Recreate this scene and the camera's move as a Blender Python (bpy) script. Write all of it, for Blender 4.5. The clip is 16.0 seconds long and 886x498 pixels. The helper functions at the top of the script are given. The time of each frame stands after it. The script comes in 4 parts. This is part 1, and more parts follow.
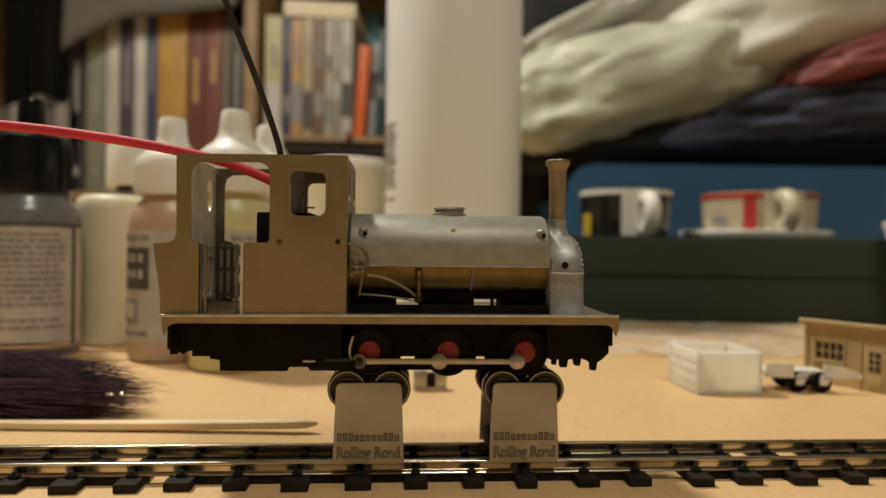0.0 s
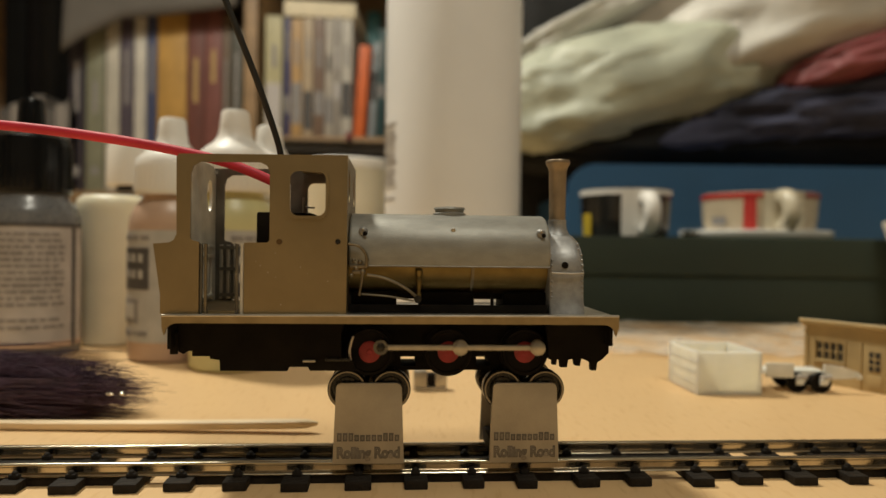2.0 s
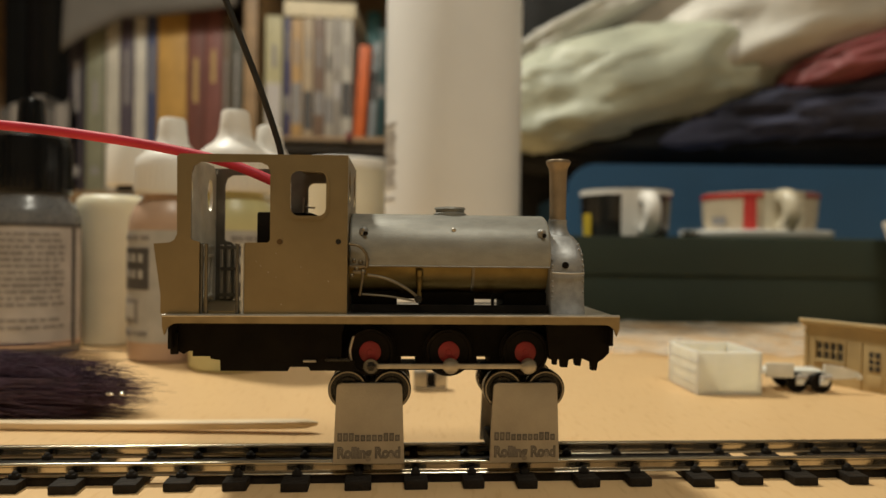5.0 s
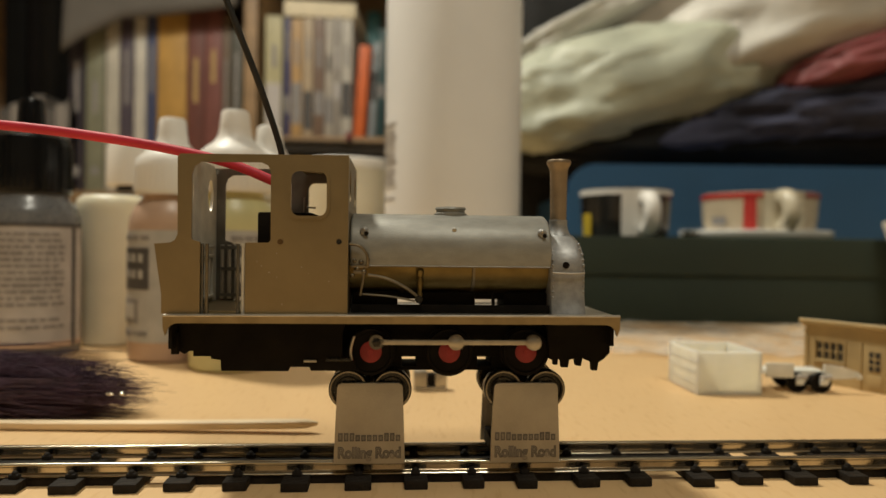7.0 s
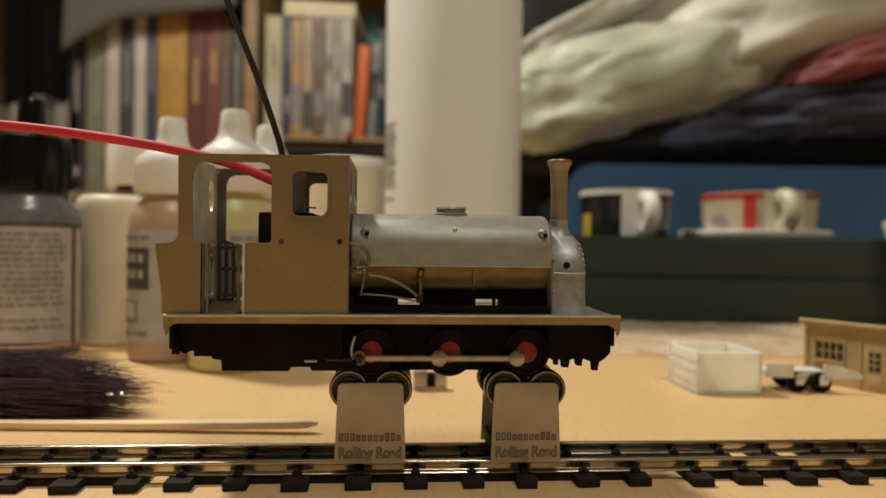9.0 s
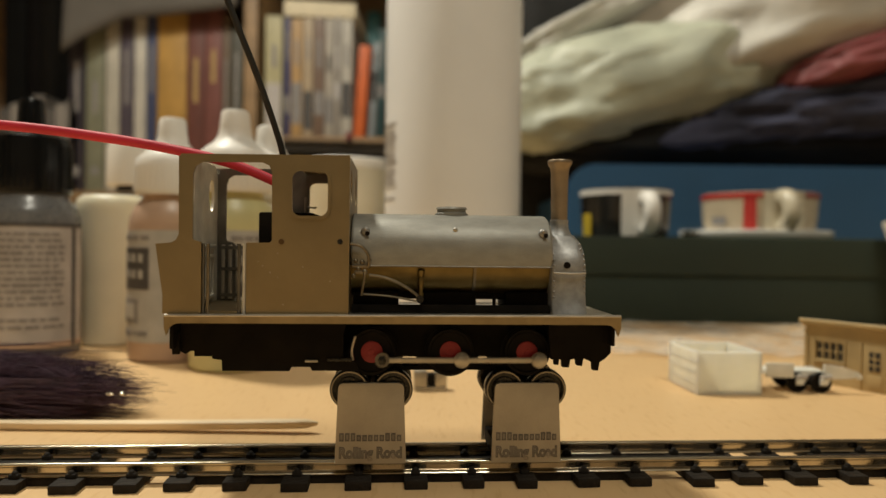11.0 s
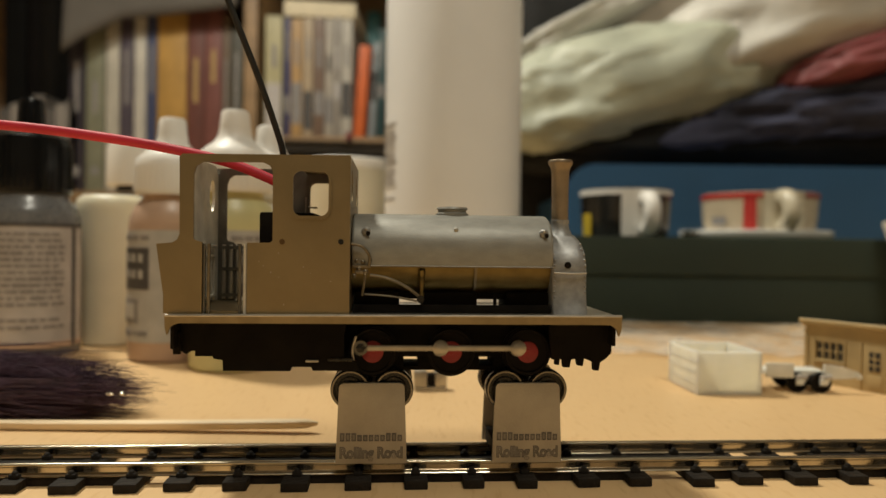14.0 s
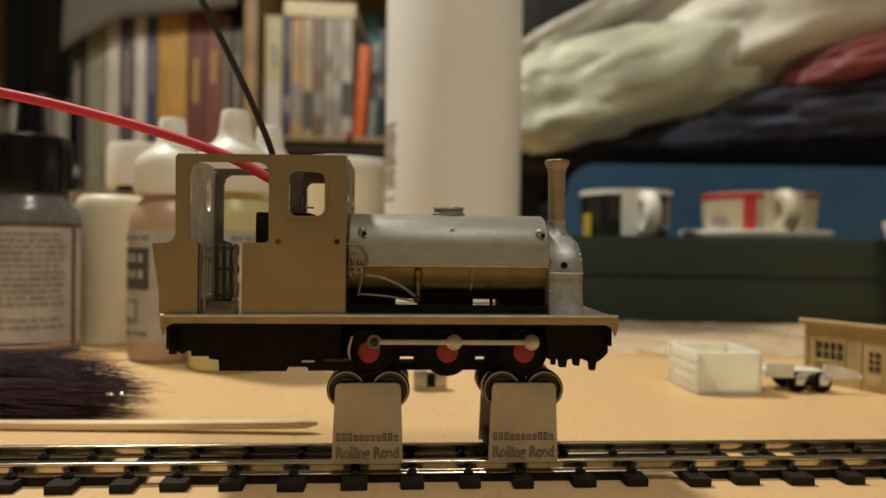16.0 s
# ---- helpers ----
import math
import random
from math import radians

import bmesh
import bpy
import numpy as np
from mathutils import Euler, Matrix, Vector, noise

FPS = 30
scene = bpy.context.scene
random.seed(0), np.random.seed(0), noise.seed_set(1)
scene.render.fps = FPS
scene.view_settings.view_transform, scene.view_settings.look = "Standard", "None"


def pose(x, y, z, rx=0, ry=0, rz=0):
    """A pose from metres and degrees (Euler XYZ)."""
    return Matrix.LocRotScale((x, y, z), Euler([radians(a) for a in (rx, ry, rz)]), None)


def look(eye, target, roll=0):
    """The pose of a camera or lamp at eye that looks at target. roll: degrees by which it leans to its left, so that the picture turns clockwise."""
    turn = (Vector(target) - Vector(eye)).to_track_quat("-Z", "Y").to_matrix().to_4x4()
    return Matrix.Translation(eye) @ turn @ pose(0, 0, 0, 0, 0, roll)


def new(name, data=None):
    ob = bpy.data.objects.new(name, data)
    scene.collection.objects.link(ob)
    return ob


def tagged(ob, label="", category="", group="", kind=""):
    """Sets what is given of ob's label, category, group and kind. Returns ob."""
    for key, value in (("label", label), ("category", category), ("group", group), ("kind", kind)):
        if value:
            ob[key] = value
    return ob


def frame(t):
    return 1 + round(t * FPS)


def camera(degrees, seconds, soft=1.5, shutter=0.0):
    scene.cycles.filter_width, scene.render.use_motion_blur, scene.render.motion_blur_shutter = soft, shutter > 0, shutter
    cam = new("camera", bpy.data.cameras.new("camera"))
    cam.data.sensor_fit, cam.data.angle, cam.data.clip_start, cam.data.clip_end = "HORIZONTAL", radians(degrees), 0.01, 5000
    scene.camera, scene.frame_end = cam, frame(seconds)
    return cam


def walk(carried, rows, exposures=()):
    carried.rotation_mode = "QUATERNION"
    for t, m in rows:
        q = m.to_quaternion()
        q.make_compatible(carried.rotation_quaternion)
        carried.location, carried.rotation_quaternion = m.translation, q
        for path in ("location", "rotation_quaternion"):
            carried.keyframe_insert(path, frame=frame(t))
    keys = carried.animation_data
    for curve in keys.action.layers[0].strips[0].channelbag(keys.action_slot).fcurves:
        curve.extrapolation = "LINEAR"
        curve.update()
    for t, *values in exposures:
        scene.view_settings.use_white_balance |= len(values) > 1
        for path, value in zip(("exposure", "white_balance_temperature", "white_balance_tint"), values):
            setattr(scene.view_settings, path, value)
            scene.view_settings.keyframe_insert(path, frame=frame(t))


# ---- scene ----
# The model stands on a desk; all builders below work in millimetres.
MM = 0.001
EYE = (0.0, 0.0, 0.038)
cam = camera(65.0, 16.0, soft=1.5, shutter=0.3)
cam.data.dof.use_dof = True
cam.data.dof.focus_distance = 0.109
cam.data.dof.aperture_fstop = 18.5
still = look(EYE, (0.0, 1.0, 0.038 - 0.0057), roll=0.7)
walk(cam, [(0.0, still), (16.0, still)], exposures=[(0.0, 0.0), (16.0, 0.0)])

# ---- light ----
world = bpy.data.worlds.new("room_air")
scene.world = world
world.use_nodes = True
world.node_tree.nodes["Background"].inputs[0].default_value = (1.0, 0.8, 0.58, 1)
world.node_tree.nodes["Background"].inputs[1].default_value = 0.02


def area_lamp(name, eye, target, size, watts, colour):
    data = bpy.data.lights.new(name, "AREA")
    data.shape, data.size, data.energy, data.color = "DISK", size, watts, colour
    ob = new(name, data)
    ob.matrix_world = look(eye, target)
    return ob


WARM = (1.0, 0.95, 0.79)
area_lamp("desk_lamp_light", (-0.45, 0.47, 1.0), (0.0, 0.15, 0.0), 0.12, 10.8, WARM)
area_lamp("ceiling_light", (0.25, -0.55, 1.60), (0.1, 0.3, 0.1), 0.40, 9.4, WARM)


# ---- materials ----
def material(name, colour, rough=0.5, metal=0.0, vary=0.12, scale=120.0, bump=0.08, bump_scale=900.0,
             spec=0.5, trans=0.0, second=None, stretch=(1, 1, 1), coat=0.0):
    """A surface with broad stains and fine grain, both in real-world size."""
    m = bpy.data.materials.new(name)
    m.use_nodes = True
    nt = m.node_tree
    b = nt.nodes["Principled BSDF"]
    b.inputs["Metallic"].default_value = metal
    b.inputs["Specular IOR Level"].default_value = spec
    b.inputs["Transmission Weight"].default_value = trans
    b.inputs["Coat Weight"].default_value = coat
    tc = nt.nodes.new("ShaderNodeTexCoord")
    mp = nt.nodes.new("ShaderNodeMapping")
    mp.inputs["Scale"].default_value = stretch
    nt.links.new(tc.outputs["Object"], mp.inputs["Vector"])
    big = nt.nodes.new("ShaderNodeTexNoise")
    big.inputs["Scale"].default_value, big.inputs["Detail"].default_value = scale, 6
    nt.links.new(mp.outputs[0], big.inputs["Vector"])
    fine = nt.nodes.new("ShaderNodeTexNoise")
    fine.inputs["Scale"].default_value, fine.inputs["Detail"].default_value = bump_scale, 3
    nt.links.new(mp.outputs[0], fine.inputs["Vector"])
    ramp = nt.nodes.new("ShaderNodeValToRGB")
    lo = [c * (1 - vary) for c in colour] if second is None else second
    hi = [min(1.0, c * (1 + vary)) for c in colour]
    ramp.color_ramp.elements[0].position, ramp.color_ramp.elements[1].position = 0.35, 0.65
    ramp.color_ramp.elements[0].color = (*lo, 1)
    ramp.color_ramp.elements[1].color = (*hi, 1)
    nt.links.new(big.outputs["Fac"], ramp.inputs["Fac"])
    nt.links.new(ramp.outputs["Color"], b.inputs["Base Color"])
    rr = nt.nodes.new("ShaderNodeMapRange")
    rr.inputs["To Min"].default_value, rr.inputs["To Max"].default_value = max(0.02, rough - 0.1), min(1, rough + 0.1)
    nt.links.new(fine.outputs["Fac"], rr.inputs["Value"])
    nt.links.new(rr.outputs[0], b.inputs["Roughness"])
    if bump:
        bp = nt.nodes.new("ShaderNodeBump")
        bp.inputs["Strength"].default_value, bp.inputs["Distance"].default_value = bump, 0.0004
        nt.links.new(fine.outputs["Fac"], bp.inputs["Height"])
        nt.links.new(bp.outputs[0], b.inputs["Normal"])
    return m


BRASS = material("brass_sheet", (0.30, 0.234, 0.135), 0.44, 1.0, 0.07, 160, 0.03, 7000)
BOILER_BRASS = material("boiler_brass", (0.205, 0.15, 0.06), 0.46, 1.0, 0.16, 260, 0.0, 9000)
EDGE_BRASS = material("filed_brass", (0.32, 0.25, 0.145), 0.33, 1.0, 0.14, 300, 0.0, 9000)
NICKEL = material("nickel_silver", (0.46, 0.43, 0.38), 0.42, 1.0, 0.15, 250, 0.06, 2500)
WHITEMETAL = material("cast_white_metal", (0.285, 0.28, 0.252), 0.47, 0.4, 0.09, 700, 0.10, 6500, stretch=(0.5, 1, 1))
SMOKEBOX_METAL = material("bright_cast_metal", (0.33, 0.33, 0.325), 0.47, 0.6, 0.14, 700, 0.09, 3500)
COPPER = material("bronze_turning", (0.33, 0.265, 0.19), 0.48, 1.0, 0.12, 300, 0.05, 2500)
STEEL = material("steel_rod", (0.42, 0.39, 0.34), 0.36, 1.0, 0.12, 400, 0.05, 2500)
PLATE = material("satin_steel_plate", (0.44, 0.39, 0.31), 0.5, 0.75, 0.12, 120, 0.12, 3000)
BLACK = material("black_chassis", (0.009, 0.007, 0.005), 0.75, 0.0, 0.3, 200, 0.1, 2500, spec=0.1)
BLACK_STEEL = material("blackened_steel", (0.035, 0.033, 0.03), 0.28, 0.8, 0.3, 300, 0.05, 2500)
# Near-black and dull, so the tyres keep the footplate's shade in their colour.
TYRE = material("shade_black_tyre", (0.009, 0.007, 0.0055), 0.6, 0.0, 0.3, 300, 0.0, 2500, spec=0.1)
RIM = material("bearing_rim_steel", (0.20, 0.18, 0.15), 0.25, 1.0, 0.15, 300, 0.0, 2500)
RED_HUB = material("red_wheel_centre", (0.30, 0.02, 0.024), 0.5, 0.0, 0.2, 400, 0.05, 2500)
# Dark outline layer: paints the shade along the edges of the raised letters.
LETTER_SHADE = material("engraving_shadow", (0.12, 0.10, 0.075), 0.8, 0.0, 0.2, 400, 0.0)
RAIL = material("nickel_rail", (0.50, 0.44, 0.34), 0.20, 1.0, 0.15, 200, 0.04, 2500)
SLEEPER = material("black_plastic_sleeper", (0.015, 0.0115, 0.0085), 0.7, 0.0, 0.35, 400, 0.6, 1300, spec=0.18)
RED_WIRE = material("red_wire_sleeve", (0.55, 0.022, 0.05), 0.6, 0.0, 0.08, 200, 0.02)
BLACK_WIRE = material("black_wire_sleeve", (0.008, 0.0075, 0.0075), 0.55, 0.0, 0.1, 200, 0.02)
STICK = material("pale_wood_stick", (0.76, 0.59, 0.37), 0.6, 0.0, 0.15, 90, 0.25, 900, stretch=(0.15, 2, 2))
WHITE_PLASTIC = material("white_plastic", (0.78, 0.76, 0.72), 0.45, 0.0, 0.03, 60, 0.02)
WHITE_CAN = material("white_enamel_can", (0.77, 0.785, 0.80), 0.38, 0.0, 0.03, 20, 0.02)
STYRENE = material("white_styrene", (0.84, 0.80, 0.66), 0.5, 0.0, 0.05, 150, 0.05)
CLOUDY = material("cloudy_plastic", (0.68, 0.63, 0.49), 0.4, 0.0, 0.05, 50, 0.02)
BLACK_PLASTIC = material("black_cap_plastic", (0.004, 0.0045, 0.0055), 0.2, 0.0, 0.2, 100, 0.02, spec=0.25)
GREY_PAINT = material("grey_paint_bottle", (0.15, 0.155, 0.165), 0.28, 0.0, 0.1, 100, 0.02, coat=0.2)
PINK_PAINT = material("flesh_paint_bottle", (0.48, 0.33, 0.24), 0.36, 0.0, 0.06, 100, 0.02, coat=0.1)
OLIVE_PAINT = material("cream_green_paint_bottle", (0.56, 0.52, 0.27), 0.36, 0.0, 0.06, 100, 0.02, coat=0.1)
LABEL = material("paper_label", (0.43, 0.415, 0.39), 0.6, 0.0, 0.08, 150, 0.05)
LABEL_GREY = material("grey_paper_label", (0.46, 0.43, 0.42), 0.6, 0.0, 0.10, 150, 0.05)
INK = material("dark_label_print", (0.07, 0.065, 0.065), 0.6, 0.0, 0.2, 150, 0.0)
INK_MID = material("faded_label_print", (0.24, 0.225, 0.22), 0.6, 0.0, 0.15, 150, 0.0)
BRISTLE = material("purple_black_bristle", (0.088, 0.05, 0.08), 0.4, 0.0, 0.4, 300, 0.0)
GREEN_CARD = material("dark_green_card", (0.020, 0.036, 0.026), 0.7, 0.0, 0.15, 12, 0.1, 500)
BLUE_PLASTIC = material("blue_crate_plastic", (0.022, 0.085, 0.19), 0.45, 0.0, 0.1, 8, 0.03)
NAVY = material("navy_cloth", (0.052, 0.056, 0.10), 0.85, 0.0, 0.5, 12, 0.5, 300)
BLACK_CLOTH = material("black_cloth", (0.008, 0.008, 0.008), 0.9, 0.0, 0.3, 15, 0.4, 300)
CREAM_BAG = material("cream_plastic_bag", (0.43, 0.45, 0.36), 0.5, 0.0, 0.22, 16, 0.5, 120)
WHITE_BAG = material("white_plastic_bag", (0.60, 0.58, 0.53), 0.45, 0.0, 0.14, 14, 0.5, 120)
RED_BAG = material("red_printed_bag", (0.25, 0.062, 0.066), 0.5, 0.0, 0.22, 16, 0.5, 120)
SHELF_WOOD = material("shelf_pine", (0.27, 0.17, 0.085), 0.5, 0.0, 0.2, 8, 0.1, 200, stretch=(0.2, 3, 3))
KIT_WOOD = material("laser_cut_kit_wood", (0.44, 0.32, 0.15), 0.6, 0.0, 0.12, 120, 0.1, 900)
DARK_PANE = material("dark_pane", (0.05, 0.04, 0.03), 0.25, 0.0, 0.2, 150, 0.0)
PALE_KIT = material("pale_grey_kit_plastic", (0.74, 0.73, 0.66), 0.5, 0.0, 0.1, 200, 0.05)
WALL_PAINT = material("cream_wall_paint", (0.62, 0.56, 0.46), 0.85, 0.0, 0.05, 3, 0.1, 200)
CEILING_PAINT = material("white_ceiling_paint", (0.78, 0.75, 0.70), 0.9, 0.0, 0.03, 3, 0.1, 200)
CARPET = material("brown_carpet", (0.16, 0.11, 0.08), 0.95, 0.0, 0.2, 20, 0.4, 400)
GLINT_METAL = material("glint_bead", (0.8, 0.8, 0.8), 0.05, 1.0, 0.02, 100, 0.0)
GILT = material("gilt_print", (0.40, 0.27, 0.10), 0.5, 0.0, 0.1, 60, 0.0)
PAPER = material("grey_paper", (0.10, 0.088, 0.076), 0.8, 0.0, 0.06, 15, 0.05)
PAGES = material("book_pages", (0.70, 0.62, 0.46), 0.8, 0.0, 0.1, 60, 0.2, 800, stretch=(1, 1, 8))
PALE_GLAZE = material("pale_cream_glaze", (0.60, 0.54, 0.41), 0.25, 0.0, 0.08, 60, 0.0, coat=0.4)
DARK_NICKEL = material("dark_nickel", (0.17, 0.16, 0.14), 0.45, 1.0, 0.2, 260, 0.05, 2500)
# Paler copy of the nickel; its colour carries light falling into the cab.
BRIGHTENED_NICKEL = material("brightened_nickel", (0.66, 0.63, 0.55), 0.5, 0.4, 0.14, 250, 0.05, 2500)
DULL_PIPE = material("dull_brass_pipe", (0.22, 0.185, 0.13), 0.45, 0.9, 0.2, 300, 0.05, 2500)
LETTER_FACE = material("worn_letter_face", (0.24, 0.205, 0.155), 0.6, 0.4, 0.2, 400, 0.1, 2500)
DARK_CARD = material("dark_grey_card", (0.045, 0.04, 0.035), 0.8, 0.0, 0.1, 20, 0.05)
DARK_RIVET = material("dark_bronze_rivet", (0.10, 0.06, 0.025), 0.5, 0.7, 0.2, 300, 0.0)
PAINTED_RED = material("red_glaze", (0.48, 0.04, 0.035), 0.25, 0.0, 0.06, 60, 0.0, coat=0.4)
CREAM_GLAZE = material("cream_glaze", (0.56, 0.47, 0.34), 0.25, 0.0, 0.1, 60, 0.0, coat=0.4)
BLACK_GLAZE = material("black_glaze", (0.014, 0.013, 0.012), 0.22, 0.0, 0.1, 60, 0.0, coat=0.4)
YELLOW_GLAZE = material("yellow_glaze", (0.55, 0.40, 0.04), 0.25, 0.0, 0.1, 60, 0.0, coat=0.4)


def film_material():
    """Clear packing film: mostly see-through, with pale noise patches painted as a soft crease shine."""
    m = bpy.data.materials.new("clear_packing_film")
    m.use_nodes = True
    nt = m.node_tree
    out = nt.nodes["Material Output"]
    b = nt.nodes["Principled BSDF"]
    b.inputs["Base Color"].default_value = (0.82, 0.80, 0.74, 1)
    b.inputs["Roughness"].default_value = 0.22
    clear = nt.nodes.new("ShaderNodeBsdfTransparent")
    tc = nt.nodes.new("ShaderNodeTexCoord")
    nz = nt.nodes.new("ShaderNodeTexNoise")
    nz.inputs["Scale"].default_value, nz.inputs["Detail"].default_value = 45, 4
    nt.links.new(tc.outputs["Object"], nz.inputs["Vector"])
    mr = nt.nodes.new("ShaderNodeMapRange")
    mr.inputs["From Min"].default_value, mr.inputs["From Max"].default_value = 0.35, 0.7
    mr.inputs["To Min"].default_value, mr.inputs["To Max"].default_value = 0.08, 0.65
    nt.links.new(nz.outputs["Fac"], mr.inputs["Value"])
    mx = nt.nodes.new("ShaderNodeMixShader")
    nt.links.new(mr.outputs[0], mx.inputs["Fac"])
    nt.links.new(clear.outputs[0], mx.inputs[1])
    nt.links.new(b.outputs[0], mx.inputs[2])
    nt.links.new(mx.outputs[0], out.inputs["Surface"])
    return m


def translucent(m, depth, weight):
    """Thin plastic that lets some light through."""
    b = m.node_tree.nodes["Principled BSDF"]
    b.inputs["Subsurface Weight"].default_value = weight
    b.inputs["Subsurface Radius"].default_value = (1.0, 0.9, 0.7)
    b.inputs["Subsurface Scale"].default_value = depth


translucent(STYRENE, 0.006, 0.7)
translucent(CLOUDY, 0.008, 0.4)
FILM = film_material()


def desk_material():
    """Beech-effect laminate: long grain, short dark flecks, faint scratches."""
    m = material("beech_laminate", (0.675, 0.452, 0.226), 0.42, 0.0, 0.05, 10, 0.03, 800, stretch=(1, 0.35, 1))
    nt = m.node_tree
    b = nt.nodes["Principled BSDF"]
    tc = nt.nodes.new("ShaderNodeTexCoord")
    mp = nt.nodes.new("ShaderNodeMapping")
    mp.inputs["Scale"].default_value = (900, 150, 1)
    mp.inputs["Rotation"].default_value = (0, 0, 0.5)
    nt.links.new(tc.outputs["Object"], mp.inputs["Vector"])
    fl = nt.nodes.new("ShaderNodeTexNoise")
    fl.inputs["Scale"].default_value, fl.inputs["Detail"].default_value = 1.0, 2
    nt.links.new(mp.outputs[0], fl.inputs["Vector"])
    rp = nt.nodes.new("ShaderNodeValToRGB")
    rp.color_ramp.elements[0].position, rp.color_ramp.elements[1].position = 0.30, 0.44
    rp.color_ramp.elements[0].color, rp.color_ramp.elements[1].color = (0.91, 0.87, 0.82, 1), (1, 1, 1, 1)
    nt.links.new(fl.outputs["Fac"], rp.inputs["Fac"])
    mx = nt.nodes.new("ShaderNodeMix")
    mx.data_type, mx.blend_type = "RGBA", "MULTIPLY"
    mx.inputs["Factor"].default_value = 1.0
    old = b.inputs["Base Color"].links[0].from_socket
    nt.links.new(old, mx.inputs["A"])
    nt.links.new(rp.outputs["Color"], mx.inputs["B"])
    nt.links.new(mx.outputs["Result"], b.inputs["Base Color"])
    return m


DESK = desk_material()


# ---- builders, in millimetres ----
def empty(name, m=None, parent=None):
    ob = new(name)
    ob.empty_display_size = 0.01
    if parent is not None:
        ob.parent = parent
    if m is not None:
        ob.matrix_basis = m
    return ob


def mesh_of(name, bm, mat, smooth=40):
    bmesh.ops.recalc_face_normals(bm, faces=bm.faces)
    bmesh.ops.scale(bm, vec=(MM, MM, MM), verts=bm.verts)
    me = bpy.data.meshes.new(name)
    bm.to_mesh(me)
    bm.free()
    me.materials.append(mat)
    if smooth:
        for p in me.polygons:
            p.use_smooth = True
        me.set_sharp_from_angle(angle=radians(smooth))
    return me


def part(name, bm, mat, parent=None, label="", m=None, smooth=40):
    ob = new(name, mesh_of(name, bm, mat, smooth))
    if parent is not None:
        ob.parent = parent
    if m is not None:
        ob.matrix_basis = m
    return tagged(ob, label)


def mm(x, y, z, rx=0, ry=0, rz=0):
    return pose(x * MM, y * MM, z * MM, rx, ry, rz)


def box(bm, x0, x1, y0, y1, z0, z1, bevel=0.0):
    r = bmesh.ops.create_cube(bm, size=1.0)
    vs = r["verts"]
    bmesh.ops.scale(bm, vec=(x1 - x0, y1 - y0, z1 - z0), verts=vs)
    bmesh.ops.translate(bm, vec=((x0 + x1) / 2, (y0 + y1) / 2, (z0 + z1) / 2), verts=vs)
    if bevel:
        es = list({e for v in vs for e in v.link_edges})
        bmesh.ops.bevel(bm, geom=es, offset=bevel, segments=2, affect="EDGES", profile=0.6)
    return bm


def lathe(bm, prof, n=32, axis="z", at=(0, 0, 0), ring=False):
    """A turned form from (radius, height) pairs, closed at both ends, or a ring with an open middle."""
    prof = list(prof) + ([prof[0]] if ring else [])
    rings = []
    for r, h in prof:
        loop = []
        for i in range(n):
            a = 2 * math.pi * i / n
            c, s = r * math.cos(a), r * math.sin(a)
            p = {"z": (c, s, h), "y": (c, h, s), "x": (h, c, s)}[axis]
            loop.append(bm.verts.new((p[0] + at[0], p[1] + at[1], p[2] + at[2])))
        rings.append(loop)
    for a, b in zip(rings, rings[1:]):
        for i in range(n):
            bm.faces.new((a[i], a[(i + 1) % n], b[(i + 1) % n], b[i]))
    if ring:
        bmesh.ops.remove_doubles(bm, verts=rings[0] + rings[-1], dist=1e-5)
    else:
        bm.faces.new(rings[0][::-1])
        bm.faces.new(rings[-1])
    return bm


def tube(bm, pts, r, n=10):
    """A round bar along a smooth line through pts."""
    pts = [Vector(p) for p in pts]
    dense = []
    for i in range(len(pts) - 1):
        p0, p1, p2, p3 = pts[max(i - 1, 0)], pts[i], pts[i + 1], pts[min(i + 2, len(pts) - 1)]
        for k in range(6):
            t = k / 6
            dense.append(0.5 * (2 * p1 + (p2 - p0) * t + (2 * p0 - 5 * p1 + 4 * p2 - p3) * t * t + (3 * p1 - p0 - 3 * p2 + p3) * t ** 3))
    dense.append(pts[-1])
    rings = []
    side = None
    for i, p in enumerate(dense):
        d = (dense[min(i + 1, len(dense) - 1)] - dense[max(i - 1, 0)]).normalized()
        if side is None:
            side = d.orthogonal().normalized()
        side = (side - d * side.dot(d)).normalized()
        up = d.cross(side)
        rings.append([bm.verts.new(p + r * (side * math.cos(2 * math.pi * k / n) + up * math.sin(2 * math.pi * k / n))) for k in range(n)])
    for a, b in zip(rings, rings[1:]):
        for i in range(n):
            bm.faces.new((a[i], a[(i + 1) % n], b[(i + 1) % n], b[i]))
    bm.faces.new(rings[0][::-1])
    bm.faces.new(rings[-1])
    return bm


def slab(bm, outline, y0, y1, plane="xz"):
    """A flat plate from an outline, with thickness."""
    def put(a, b, h):
        return {"xz": (a, h, b), "yz": (h, a, b), "xy": (a, b, h)}[plane]
    f = [bm.verts.new(put(a, b, y0)) for a, b in outline]
    g = [bm.verts.new(put(a, b, y1)) for a, b in outline]
    n = len(outline)
    bm.faces.new(f)
    bm.faces.new(g[::-1])
    for i in range(n):
        bm.faces.new((f[i], g[i], g[(i + 1) % n], f[(i + 1) % n]))
    return bm


